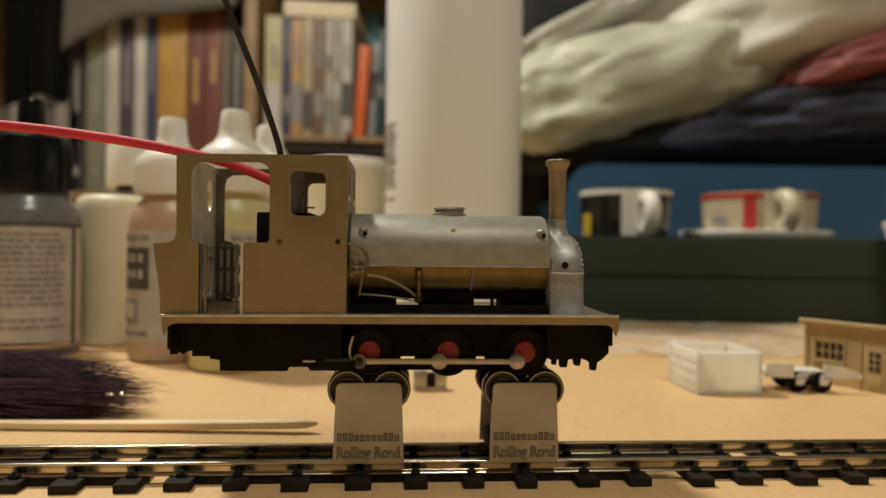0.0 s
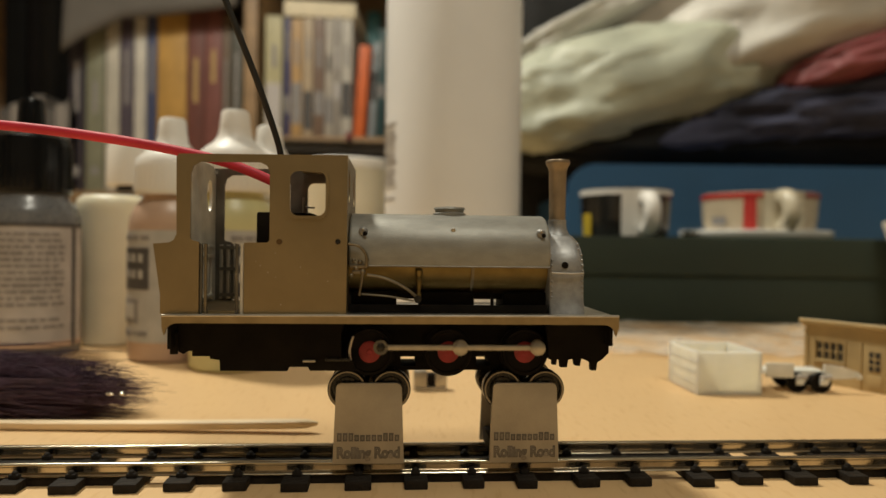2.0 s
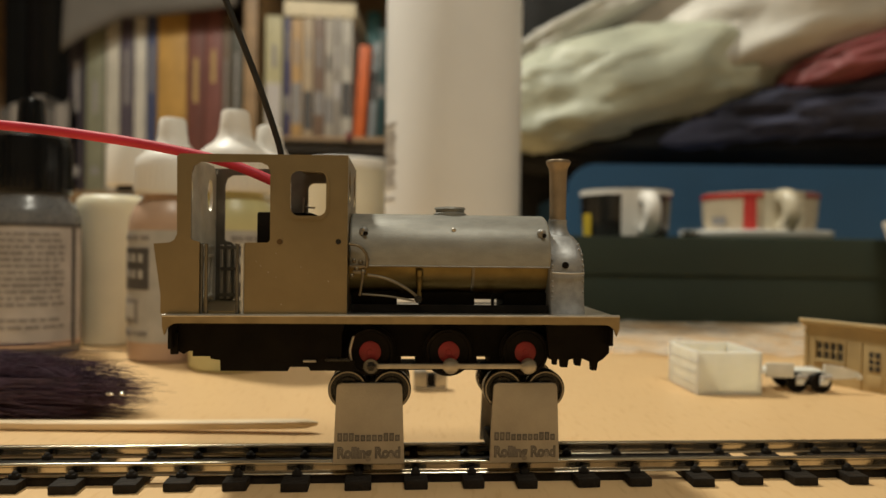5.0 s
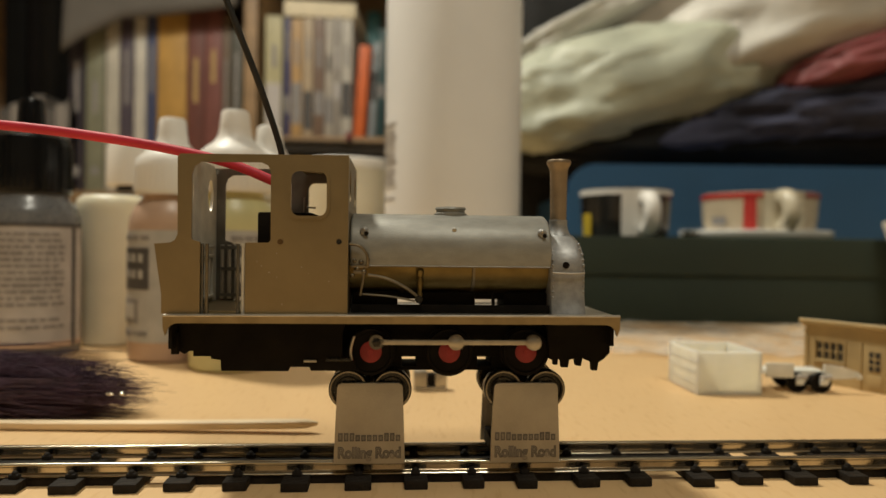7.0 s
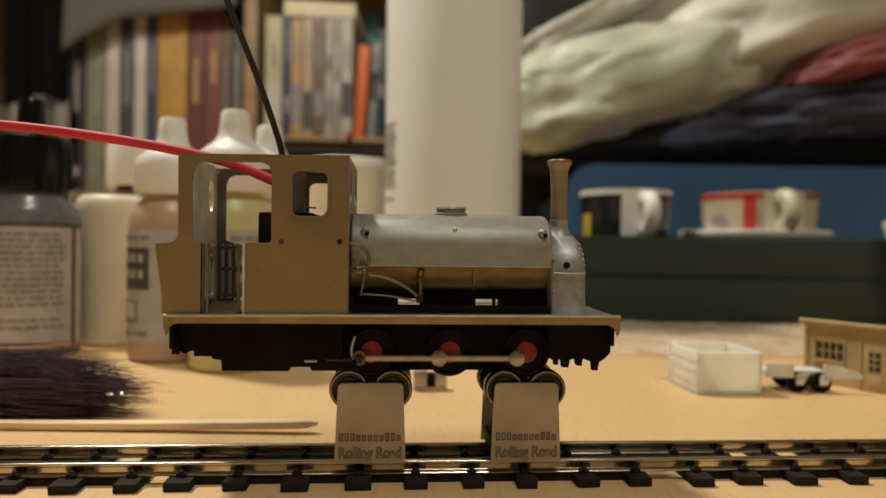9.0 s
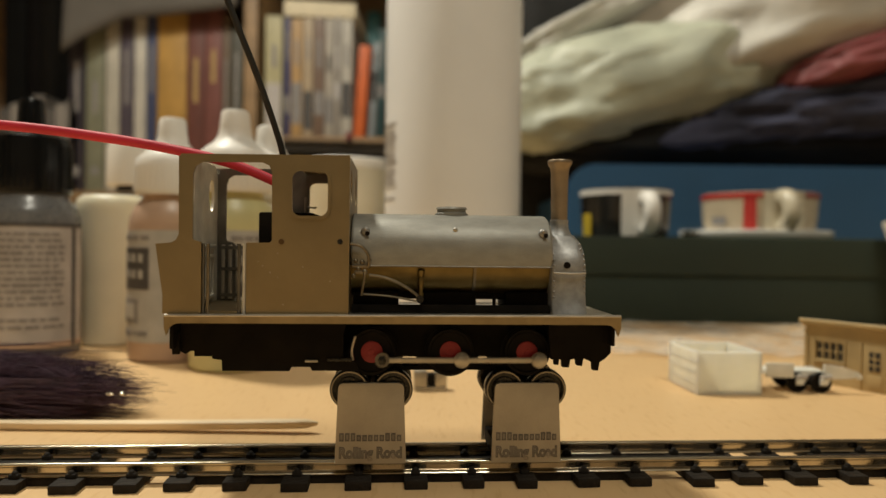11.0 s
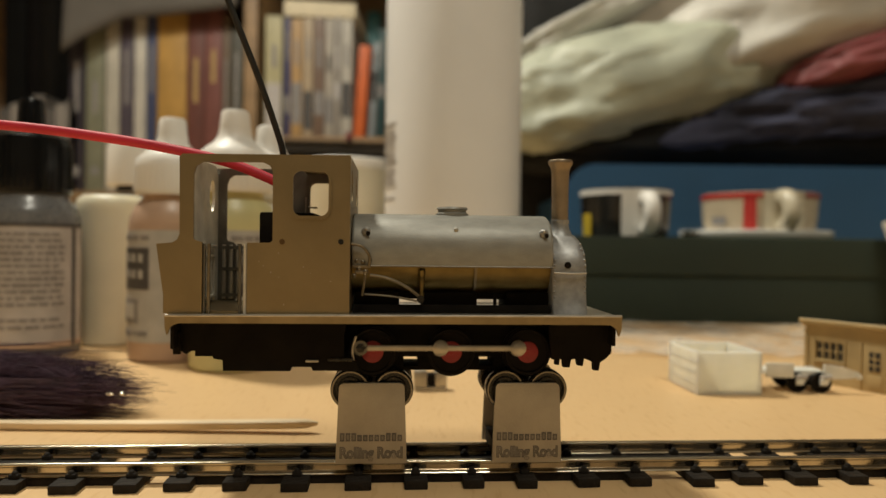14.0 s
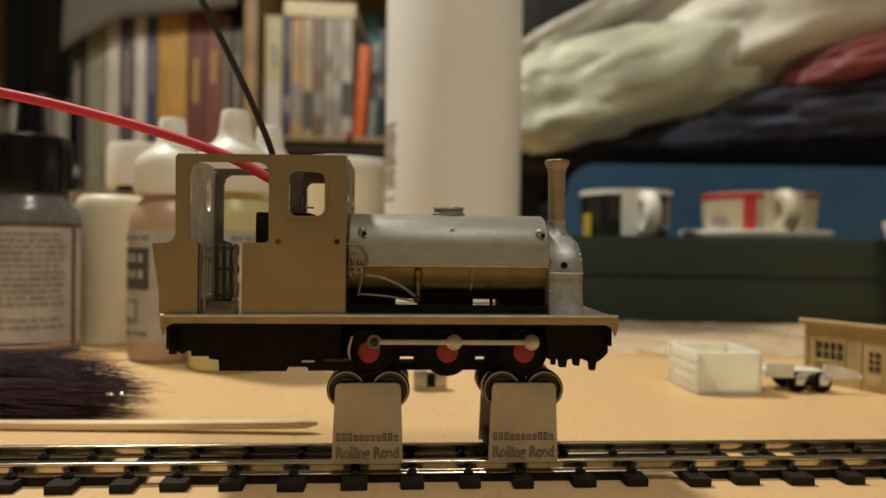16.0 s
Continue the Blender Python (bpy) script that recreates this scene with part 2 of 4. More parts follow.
def rounded(x0, x1, z0, z1, r, n=5, corners=(1, 1, 1, 1)):
    """A rectangle with rounded corners, from the lower left, anticlockwise."""
    out = []
    for k, (cx, cz, a0) in enumerate(((x0 + r, z0 + r, 180), (x1 - r, z0 + r, 270), (x1 - r, z1 - r, 0), (x0 + r, z1 - r, 90))):
        if corners[k]:
            out += [(cx + r * math.cos(radians(a0 + 90 * i / n)), cz + r * math.sin(radians(a0 + 90 * i / n))) for i in range(n + 1)]
        else:
            out.append(((x0, z0), (x1, z0), (x1, z1), (x0, z1))[k])
    return out


def plate_with_holes(bm, outline, holes, y0, y1, plane="xz"):
    """A plate with openings cut right through."""
    def put(a, b, h):
        return {"xz": (a, h, b), "yz": (h, a, b)}[plane]
    loops = []
    for loop in [outline] + holes:
        vs = [bm.verts.new(put(a, b, y0)) for a, b in loop]
        loops.append([bm.edges.new((vs[i], vs[(i + 1) % len(vs)])) for i in range(len(vs))])
    r = bmesh.ops.triangle_fill(bm, use_beauty=True, use_dissolve=False, edges=[e for l in loops for e in l])
    faces = [g for g in r["geom"] if isinstance(g, bmesh.types.BMFace)]
    ex = bmesh.ops.extrude_face_region(bm, geom=faces, use_keep_orig=True)
    vs = [g for g in ex["geom"] if isinstance(g, bmesh.types.BMVert)]
    bmesh.ops.translate(bm, vec=put(0, 0, y1 - y0), verts=vs)
    return bm


def ball(bm, x, y, z, r, sx=1, sy=1, sz=1, u=10, v=7):
    q = bmesh.ops.create_uvsphere(bm, u_segments=u, v_segments=v, radius=r)
    bmesh.ops.scale(bm, vec=(sx, sy, sz), verts=q["verts"])
    bmesh.ops.translate(bm, vec=(x, y, z), verts=q["verts"])
    return bm


def lettering(name, words, size, mat, parent, m, depth=0.05, swell=0.04):
    cu = bpy.data.curves.new(name, "FONT")
    cu.body, cu.size, cu.extrude = words, size * MM, depth * MM
    cu.align_x, cu.offset = "CENTER", swell * MM
    tmp = new("tmp_words", cu)
    me = bpy.data.meshes.new_from_object(tmp)
    bpy.data.objects.remove(tmp)
    me.materials.clear()
    me.materials.append(mat)
    ob = new(name, me)
    ob.parent = parent
    ob.matrix_basis = m
    return ob


B = bmesh.new

# ---- room ----
def room():
    def wall(name, x0, x1, y0, y1, z0, z1, mat, label):
        tagged(part(name, box(B(), x0, x1, y0, y1, z0, z1), mat, None, label, smooth=0), kind="structure", category="wall")
    wall("wall_north", -1700, 1700, 1480, 1580, -740, 1700, WALL_PAINT, "plain cream painted wall behind the bookcase")
    wall("wall_south", -1700, 1700, -1600, -1500, -740, 1700, WALL_PAINT, "plain cream painted wall of the room")
    wall("wall_west", -1800, -1700, -1600, 1580, -740, 1700, WALL_PAINT, "plain cream painted wall of the room")
    wall("wall_east", 1700, 1800, -1600, 1580, -740, 1700, WALL_PAINT, "plain cream painted wall of the room")
    tagged(part("floor", box(B(), -1800, 1800, -1600, 1580, -780, -740), CARPET, None, "brown carpeted floor of the room", smooth=0), kind="structure", category="floor")
    tagged(part("ceiling", box(B(), -1800, 1800, -1600, 1580, 1700, 1740), CEILING_PAINT, None, "white painted ceiling of the room", smooth=0), kind="structure", category="ceiling")


def desk():
    d = tagged(empty("desk", pose(0, 0, 0)), "beech-effect laminate desk, marked and scratched", "desk")
    part("desktop", box(B(), -900, 900, -260, 960, -26, 0, 1.0), DESK, d)
    for x in (-860, 860):
        for y in (-220, 900):
            part("leg", box(B(), x - 25, x + 25, y - 25, y + 25, -740, -26.2, 2), SHELF_WOOD, d)
    return d


room()
desk()

# ---- track ----
CENTRE = mm(0, 116.7, 0, 0, 0, 3.9)
SLEEPERS = (-93, -83.4, -74.6, -65.6, -57.5, -48.4, -40.8, -32.1, -23.0, -13.6, -4.4, 4.5, 13.3, 22.6, 31.3, 41.6, 49.8, 58.6, 67.7, 76.3, 85, 94.2)


def track():
    t = tagged(empty("railway_track", CENTRE), "narrow-gauge model track with nickel rails on uneven black sleepers", "model track")
    half = [(0.95, 1.45), (1.03, 1.5), (1.06, 1.58), (1.0, 1.68), (0.72, 1.84), (0.45, 1.94), (0.32, 2.0), (0.32, 2.75), (0.45, 2.92), (0.52, 3.05), (0.52, 3.2), (0.49, 3.32), (0.4, 3.41), (0.25, 3.46)]
    prof = half + [(-a, b) for a, b in half[::-1]]
    for y in (-4.75, 4.75):
        part("rail", slab(B(), [(y + a, b) for a, b in prof], -98, 99, plane="yz"), RAIL, t, "shiny nickel rail", smooth=50)
    rnd = random.Random(4)
    for x in SLEEPERS:
        w, l = rnd.uniform(1.55, 2.1), rnd.uniform(8.6, 9.6)
        rz = rnd.uniform(-2.5, 2.5)
        bm = box(B(), -w, w, -l, l + rnd.uniform(-0.6, 0.4), 0, 1.42, 0.22)
        s = part("sleeper", bm, SLEEPER, t, m=mm(x, 0, 0, 0, 0, rz))
        for y in (-4.75, 4.75):
            for side in (-1, 1):
                cb = box(B(), -0.75, 0.75, -0.55, 0.55, 0, 0.75, 0.2)
                ball(cb, 0, 0, 0.75, 0.5)
                part("rail_chair", cb, SLEEPER, s, m=mm(0, y + side * 1.15, 1.38))
    for y in (-3.2, 3.2):
        for a, b in zip(SLEEPERS, SLEEPERS[1:]):
            if rnd.random() < 0.8:
                part("tie_strip", box(B(), a + 1.4, b - 1.4, y - 0.9 - 1.4 * (y < 0), y + 0.9 + 1.4 * (y > 0), 0.0, 1.3, 0.1), SLEEPER, t)
    return t


TRACK = track()

# ---- rolling road ----
WHEEL_X = (-11.85, 0.65, 13.0)
WHEEL_Z, WHEEL_R = 20.92, 3.75
ROLLER_R, ROLLER_DX, ROLLER_Z = 3.12, 3.45, 14.95


def turning_ring(bm, r, y0, y1):
    lathe(bm, [(r * 0.25, y0 + 0.15), (r * 0.62, y0 + 0.15), (r * 0.66, y0 + 0.5), (r * 0.78, y0 + 0.5), (r * 0.80, y0), (r * 0.97, y0), (r, y0 + 0.12),
               (r, y1 - 0.12), (r * 0.97, y1), (r * 0.25, y1)], 36, "y")
    return bm


def roller_stand(x):
    s = tagged(empty("rolling_road_stand", CENTRE @ mm(x, 0, 0)), "satin steel roller stand clipped over the rails under the locomotive",
               "roller stand", "rolling road stands")
    for y, sign in ((-6.9, -1), (6.1, 1)):
        out = [(-5.6, 3.5), (5.6, 3.5), (5.15, 15.4), (4.95, 15.95), (4.4, 16.2), (-4.4, 16.2), (-4.95, 15.95), (-5.15, 15.4)]
        bm = slab(B(), out, y, y + 0.8)
        bmesh.ops.bevel(bm, geom=list(bm.edges), offset=0.13, segments=2, affect="EDGES", profile=0.6)
        p = part("side_plate", bm, PLATE, s, smooth=25)
        if sign < 0:
            tall = Matrix.Diagonal((1.0, 1.22, 1.0, 1.0))
            lettering("lettering_edge", "Rolling Road", 1.95, LETTER_SHADE, p, mm(0, y - 0.01, 4.45, 90, 0, 0) @ tall, 0.03, 0.10)
            lettering("lettering", "Rolling Road", 1.95, LETTER_FACE, p, mm(0, y - 0.02, 4.45, 90, 0, 0) @ tall, 0.07, -0.02)
            for k in range(11):
                part("lettering_bar", box(B(), -4.9 + k * 0.9, -4.18 + k * 0.9, y - 0.05, y + 0.02, 7.05, 8.35 if k in (0, 1, 2, 8, 9) else 8.05), LETTER_SHADE, p)
                part("lettering_face", box(B(), -4.72 + k * 0.9, -4.36 + k * 0.9, y - 0.08, y - 0.04, 7.3, 8.1 if k in (0, 1, 2, 8, 9) else 7.8), LETTER_FACE, p)
    part("base_block", box(B(), -5.0, 5.0, -6.05, 6.05, 3.47, 6.0, 0.3), BLACK, s)
    rollers = []
    for dx in (-ROLLER_DX, ROLLER_DX):
        part("axle", lathe(B(), [(0.7, -6.05), (0.7, 6.05)], 12, "y", (dx, 0, ROLLER_Z)), BLACK_STEEL, s)
        for y in (-4.7, 4.7):
            r = part("roller", turning_ring(B(), ROLLER_R, -1.25, 1.25), BLACK_STEEL, s, m=mm(dx, y, ROLLER_Z))
            part("bearing_rim", lathe(B(), [(ROLLER_R * 0.84, -1.28), (ROLLER_R * 0.86, -1.42), (ROLLER_R * 0.94, -1.42), (ROLLER_R * 0.96, -1.27)], 36, "y", ring=True), RIM, r, "shiny bearing rim")
            rollers.append((r, dx, y))
    return s, rollers


STANDS = [roller_stand(WHEEL_X[0]), roller_stand(WHEEL_X[2] - 0.1)]


# ---- locomotive ----
def cab(loco):
    bm = box(B(), -41.8, -16.0, -9.8, 9.8, 27.26, 27.7)
    slab(bm, [(-9.9, 27.25), (9.9, 27.25), (9.9, 37.6), (-9.9, 37.6)], -43.0, -42.5, "yz")
    c = part("cab", bm, BRASS, loco, "dull brass cab, open at the roof", smooth=30)
    outline = [(-42.4, 27.25), (-37.2, 27.25), (-37.2, 38.0), (-38.3, 38.3), (-38.5, 38.6), (-38.5, 48.2), (-38.1, 49.4), (-37.2, 50.0),
               (-28.4, 50.1), (-27.3, 49.6), (-26.9, 48.6), (-26.85, 38.4), (-27.2, 38.05), (-30.6, 38.0), (-30.6, 27.25), (-15.3, 27.25),
               (-15.3, 51.4), (-40.2, 51.15), (-40.6, 50.7), (-40.5, 39.2), (-40.9, 38.3), (-41.6, 37.9), (-43.9, 37.7)]
    hole = rounded(-24.0, -18.4, 42.0, 49.0, 1.3)
    for y in (-10.5, 10.0):
        # The far sheet takes a darker metal: the cab's inner shade as colour.
        p = part("side_sheet", plate_with_holes(B(), outline, [hole], y, y + 0.5), BRASS if y < 0 else DARK_NICKEL, c, "dull brass cab side sheet" if y < 0 else "far cab side sheet, coloured dark for the shade inside", smooth=30)
        bm = B()
        ring, n = rounded(-24.3, -18.1, 41.7, 49.3, 1.5), 24
        plate_with_holes(bm, ring, [rounded(-23.85, -18.55, 42.15, 48.85, 1.2)], y - 0.3 if y < 0 else y + 0.5, y - 0.02 if y < 0 else y + 0.8)
        part("window_frame", bm, BRASS, c, smooth=30)
        for x, z, mt in ((-25.4, 38.2, DARK_RIVET), (-16.65, 38.3, BLACK_STEEL)):
            part("rivet", lathe(B(), [(0.42, -0.2), (0.42, 0.0), (0.2, 0.05)], 12, "y", (x, y, z)), mt, c)
    # end sheets with oval look-outs
    arch = rounded(-10.0, 10.0, 27.25, 51.35, 2.4, 6, (0, 0, 1, 1))
    def oval(y, z):
        return [(y + 1.7 * math.cos(2 * math.pi * k / 20), z + 2.7 * math.sin(2 * math.pi * k / 20)) for k in range(20)]
    part("front_sheet", plate_with_holes(B(), arch, [oval(-6.0, 47), oval(6.0, 47)], -15.8, -15.32, "yz"), BRASS, c, "dull brass front sheet with oval look-outs", smooth=30)
    notched = arch + [(-10.0, 48.4), (-9.1, 48.4), (-9.1, 43.0), (-10.0, 43.0)]
    part("rear_sheet", plate_with_holes(B(), notched, [oval(-6.0, 46), oval(6.0, 46)], -40.5, -40.0, "yz"), BRIGHTENED_NICKEL, c, "nickel rear sheet with oval look-outs", smooth=30)
    for y in (-10.0, 9.6):
        for x, mt in ((-37.0, DARK_NICKEL), (-36.3, DULL_PIPE), (-31.7, DARK_NICKEL), (-30.95, BRIGHTENED_NICKEL)):
            part("handrail_pillar", tube(B(), [(x, y, 27.25), (x, y, 37.8)], 0.26, 8), mt, c)
    # panelled bunker front seen through the doorway
    for y in (-8.6, -5.0, 0.6, 5.6):
        part("door_bar", box(B(), -39.98, -39.3, y - 0.5, y + 0.5, 28.0, 37.6, 0.1), BRIGHTENED_NICKEL, c)
    for y in (-2.2, 3.1):
        part("door_panel", box(B(), -39.98, -39.8, y - 1.9, y + 1.9, 29.6, 35.2), DARK_NICKEL, c)
        part("door_bar", box(B(), -39.78, -39.3, y - 0.35, y + 0.35, 29.0, 36.0, 0.1), BRIGHTENED_NICKEL, c)
    for z in (28.6, 35.4, 37.0):
        part("door_bar", box(B(), -39.7, -39.2, -8.8, 6.0, z, z + 0.55, 0.1), BRIGHTENED_NICKEL, c)
    # Unseen panel added to keep lamp light out behind the cab window.
    part("shade_panel", box(B(), -24.4, -15.9, -9.95, 9.95, 50.45, 50.75), BRASS, c)
    for x in (-38.8, -37.6, -36.4, -34.4, -32.6):
        part("door_bar", box(B(), x - 0.3, x + 0.3, 9.3, 9.9, 28.0, 37.6, 0.1), NICKEL, c)
    for z in (28.4, 33.0, 36.8):
        part("door_bar", box(B(), -39.0, -32.3, 9.1, 9.28, z, z + 0.6), DARK_NICKEL, c)
    part("motor", box(B(), -30.0, -21.3, -4.5, 4.5, 27.95, 42.9, 0.4), BLACK, c, "black motor block inside the cab")
    part("regulator", tube(B(), [(-23.2, 0, 42.6), (-23.2, 0, 45.6)], 0.22, 8), STEEL, c)
    part("regulator_handle", tube(B(), [(-23.4, 0, 44.0), (-21.4, 0, 43.9)], 0.15, 8), STEEL, c)
    rnd = random.Random(3)
    for k in range(9):
        part("solder_speck", ball(B(), rnd.uniform(-29, -16), -10.52, rnd.uniform(28.5, 36.5), rnd.uniform(0.06, 0.13), u=6, v=4), STEEL, c)
    return c


def saddle_tank(loco):
    sec = [(-8.1, 34.75), (-8.3, 36.5), (-8.1, 38.3), (-7.4, 40.0), (-6.2, 41.3), (-4.5, 42.3), (-2.4, 42.9), (0, 43.05)]
    sec = sec + [(-a, b) for a, b in sec[-2::-1]] + [(6.7, 34.75), (-6.7, 34.75)]
    bm = slab(B(), sec, -15.2, 16.55, "yz")
    ends = [f for f in bm.faces if len(f.verts) > 6]
    es = list({e for f in ends for e in f.edges})
    bmesh.ops.bevel(bm, geom=es, offset=0.45, segments=3, affect="EDGES", profile=0.5)
    t = part("saddle_tank", bm, WHITEMETAL, loco, "grey cast white-metal saddle tank", smooth=50)
    part("filler_ring", lathe(B(), [(2.75, 42.7), (2.75, 43.25), (2.4, 43.45), (2.4, 43.9), (2.65, 44.0), (2.5, 44.3), (1.2, 44.42)], 32, "z", (1.0, 0, 0)), WHITEMETAL, t)
    part("tank_rivet", ball(B(), 1.1, -7.25, 40.4, 0.38, sy=0.6), NICKEL, t)
    for x in (-13.0, 15.05):
        lug = part("lifting_lug", lathe(B(), [(0.74, 0.35), (0.72, -0.05), (0.58, -0.28), (0.3, -0.4)], 18, "y", (x, -7.6, 40.0)), SMOKEBOX_METAL, t)
        part("lug_hole", lathe(B(), [(0.36, -0.12), (0.3, 0.0)], 12, "y", (x + 0.32, -8.0, 39.65)), BLACK, lug)
        part("lug_pin", ball(B(), x - 0.05, -8.0, 40.3, 0.24), NICKEL, lug)
    part("tank_bead", tube(B(), [(-15.0, -8.12, 34.62), (16.5, -8.12, 34.62)], 0.13, 6), DARK_NICKEL, t)
    return t


def boiler(loco):
    b = part("boiler", lathe(B(), [(5.8, -15.3), (5.8, 17.0)], 48, "x", (0, 0, 35.25)), BOILER_BRASS, loco, "polished brass boiler barrel")
    for x in (4.45,):
        part("boiler_band", lathe(B(), [(5.7, x - 0.26), (6.12, x - 0.22), (6.12, x + 0.22), (5.7, x + 0.26)], 48, "x", (0, 0, 35.25)), DULL_PIPE, b)
    for x0, x1 in ((-15.0, -7.7), (-4.0, 4.9), (9.6, 17.2)):
        part("boiler_support", box(B(), x0, x1, -4.2, 4.2, 27.26, 30.4, 0.4), BLACK, b)
    part("drain_stub", box(B(), 7.4, 7.9, -5.6, -5.0, 27.26, 30.4, 0.1), BLACK, b)
    part("running_strip", box(B(), -15.0, 16.4, -7.2, -6.6, 27.26, 28.55, 0.1), BLACK, b)
    # Added black block: darkens the boiler's underside and narrows the bright slot.
    part("underside_block", box(B(), -15.0, 16.4, -2.6, 2.6, 29.15, 30.2, 0.1), BLACK, b)
    # side valve and pipework
    v = part("check_valve", lathe(B(), [(0.35, 29.6), (0.45, 30.3), (0.3, 30.6), (0.45, 31.4), (0.55, 32.4), (0.4, 32.9), (0.55, 33.2), (0.6, 33.9), (0.4, 34.1)], 12, "z", (-4.2, -6.3, 0)), BOILER_BRASS, b)
    part("pipe", tube(B(), [(-12.3, -7.6, 33.2), (-9.5, -7.9, 32.7), (-6.5, -7.9, 31.3), (-4.4, -7.7, 29.7)], 0.26, 8), DULL_PIPE, b)
    part("pipe", tube(B(), [(-13.2, -7.5, 30.2), (-9, -7.7, 29.9), (-5.0, -7.7, 29.2)], 0.17, 8), DULL_PIPE, b)
    part("pipe_ring", lathe(B(), [(0.3, -0.2), (0.62, -0.2), (0.62, 0.2), (0.3, 0.2)], 14, "y", (-4.4, -7.8, 29.5)), BLACK_STEEL, b)
    part("pipe", tube(B(), [(-15.2, -8.9, 38.0), (-13.6, -9.0, 37.7), (-12.5, -8.9, 36.4), (-12.4, -8.7, 34.6)], 0.24, 8), DULL_PIPE, b)
    part("pipe", tube(B(), [(-12.9, -8.4, 34.2), (-13.2, -8.3, 31.8), (-13.5, -8.2, 30.0)], 0.2, 8), DULL_PIPE, b)
    bm = B()
    for x, z, r in ((-14.4, 35.4, 0.38), (-13.4, 35.2, 0.42), (-12.5, 34.6, 0.36), (-14.0, 34.2, 0.42), (-13.0, 33.7, 0.5), (-14.7, 33.1, 0.34), (-12.3, 35.6, 0.3)):
        ball(bm, x, -8.2, z, r)
    box(bm, -14.9, -12.4, -8.5, -7.6, 34.3, 34.8, 0.1)
    box(bm, -14.6, -12.8, -8.5, -7.4, 33.4, 33.9, 0.1)
    part("injector", bm, DULL_PIPE, b, "small dull brass injector casting")
    return b


def smokebox(loco):
    def section(x, k, top):
        half = [(-8.0, 27.25), (-7.6, 28.3), (-7.05, 30.0), (-6.9, 32.0), (-6.95, 34.0)]
        arc = [(-6.95 * math.cos(radians(a)), 34.0 + (top - 34.0) * math.sin(radians(a))) for a in range(12, 91, 13)]
        pts = half + arc
        pts = pts + [(-a, b) for a, b in pts[-2::-1]]
        return [(x, y * k, z) for y, z in pts]
    bm = B()
    rings = []
    for x, k, top in ((16.6, 0.97, 39.9), (16.8, 1.0, 40.2), (20.8, 1.0, 40.2), (21.5, 0.99, 39.95), (21.9, 0.975, 39.5), (22.15, 0.955, 38.9), (22.25, 0.92, 38.2)):
        rings.append([bm.verts.new(p) for p in section(x, k, top)])
    for a, b in zip(rings, rings[1:]):
        for i in range(len(a) - 1):
            bm.faces.new((a[i], a[i + 1], b[i + 1], b[i]))
        bm.faces.new((a[-1], a[0], b[0], b[-1]))
    bm.faces.new(rings[0])
    bm.faces.new(rings[-1][::-1])
    s = part("smokebox", bm, SMOKEBOX_METAL, loco, "grey cast smokebox with rivets", smooth=60)
    part("smokebox_door", lathe(B(), [(4.6, 22.2), (4.6, 22.6), (3.4, 22.9), (1.0, 23.2), (0.7, 23.6), (0.3, 23.7)], 32, "x", (0, 0, 34.2)), SMOKEBOX_METAL, s)
    bm = B()
    for k in range(13):
        z = 28.2 + k * 0.85
        ball(bm, 22.0 if z < 37 else 21.6, -6.75 + max(0, z - 35) * 0.5, z, 0.21, u=8, v=5)
        ball(bm, 16.95, -7.1 + max(0, z - 35.5) * 0.75, z, 0.2, u=8, v=5)
    part("rivet_rows", bm, SMOKEBOX_METAL, s)
    part("port", lathe(B(), [(0.55, -7.05), (0.55, -6.7)], 14, "y", (19.1, 0, 35.0)), BLACK, s)
    part("handrail", tube(B(), [(16.8, -7.35, 33.8), (20.0, -7.4, 33.7), (22.1, -7.2, 33.8)], 0.15, 8), NICKEL, s)
    ch = part("chimney", lathe(B(), [(1.38, 42.3), (1.42, 47), (1.5, 50.6), (1.66, 51.3), (2.02, 51.9), (2.08, 52.3), (1.9, 52.6), (1.2, 52.55), (1.1, 51.0)], 36, "z", (19.35, 0, 0)), COPPER, loco, "turned bronze chimney with flared lip")
    part("chimney_base", lathe(B(), [(2.35, 39.6), (1.95, 40.25), (1.65, 40.9), (1.5, 41.8), (1.55, 42.0), (1.55, 42.45), (1.3, 42.5)], 32, "z", (19.35, 0, 0)), SMOKEBOX_METAL, ch)


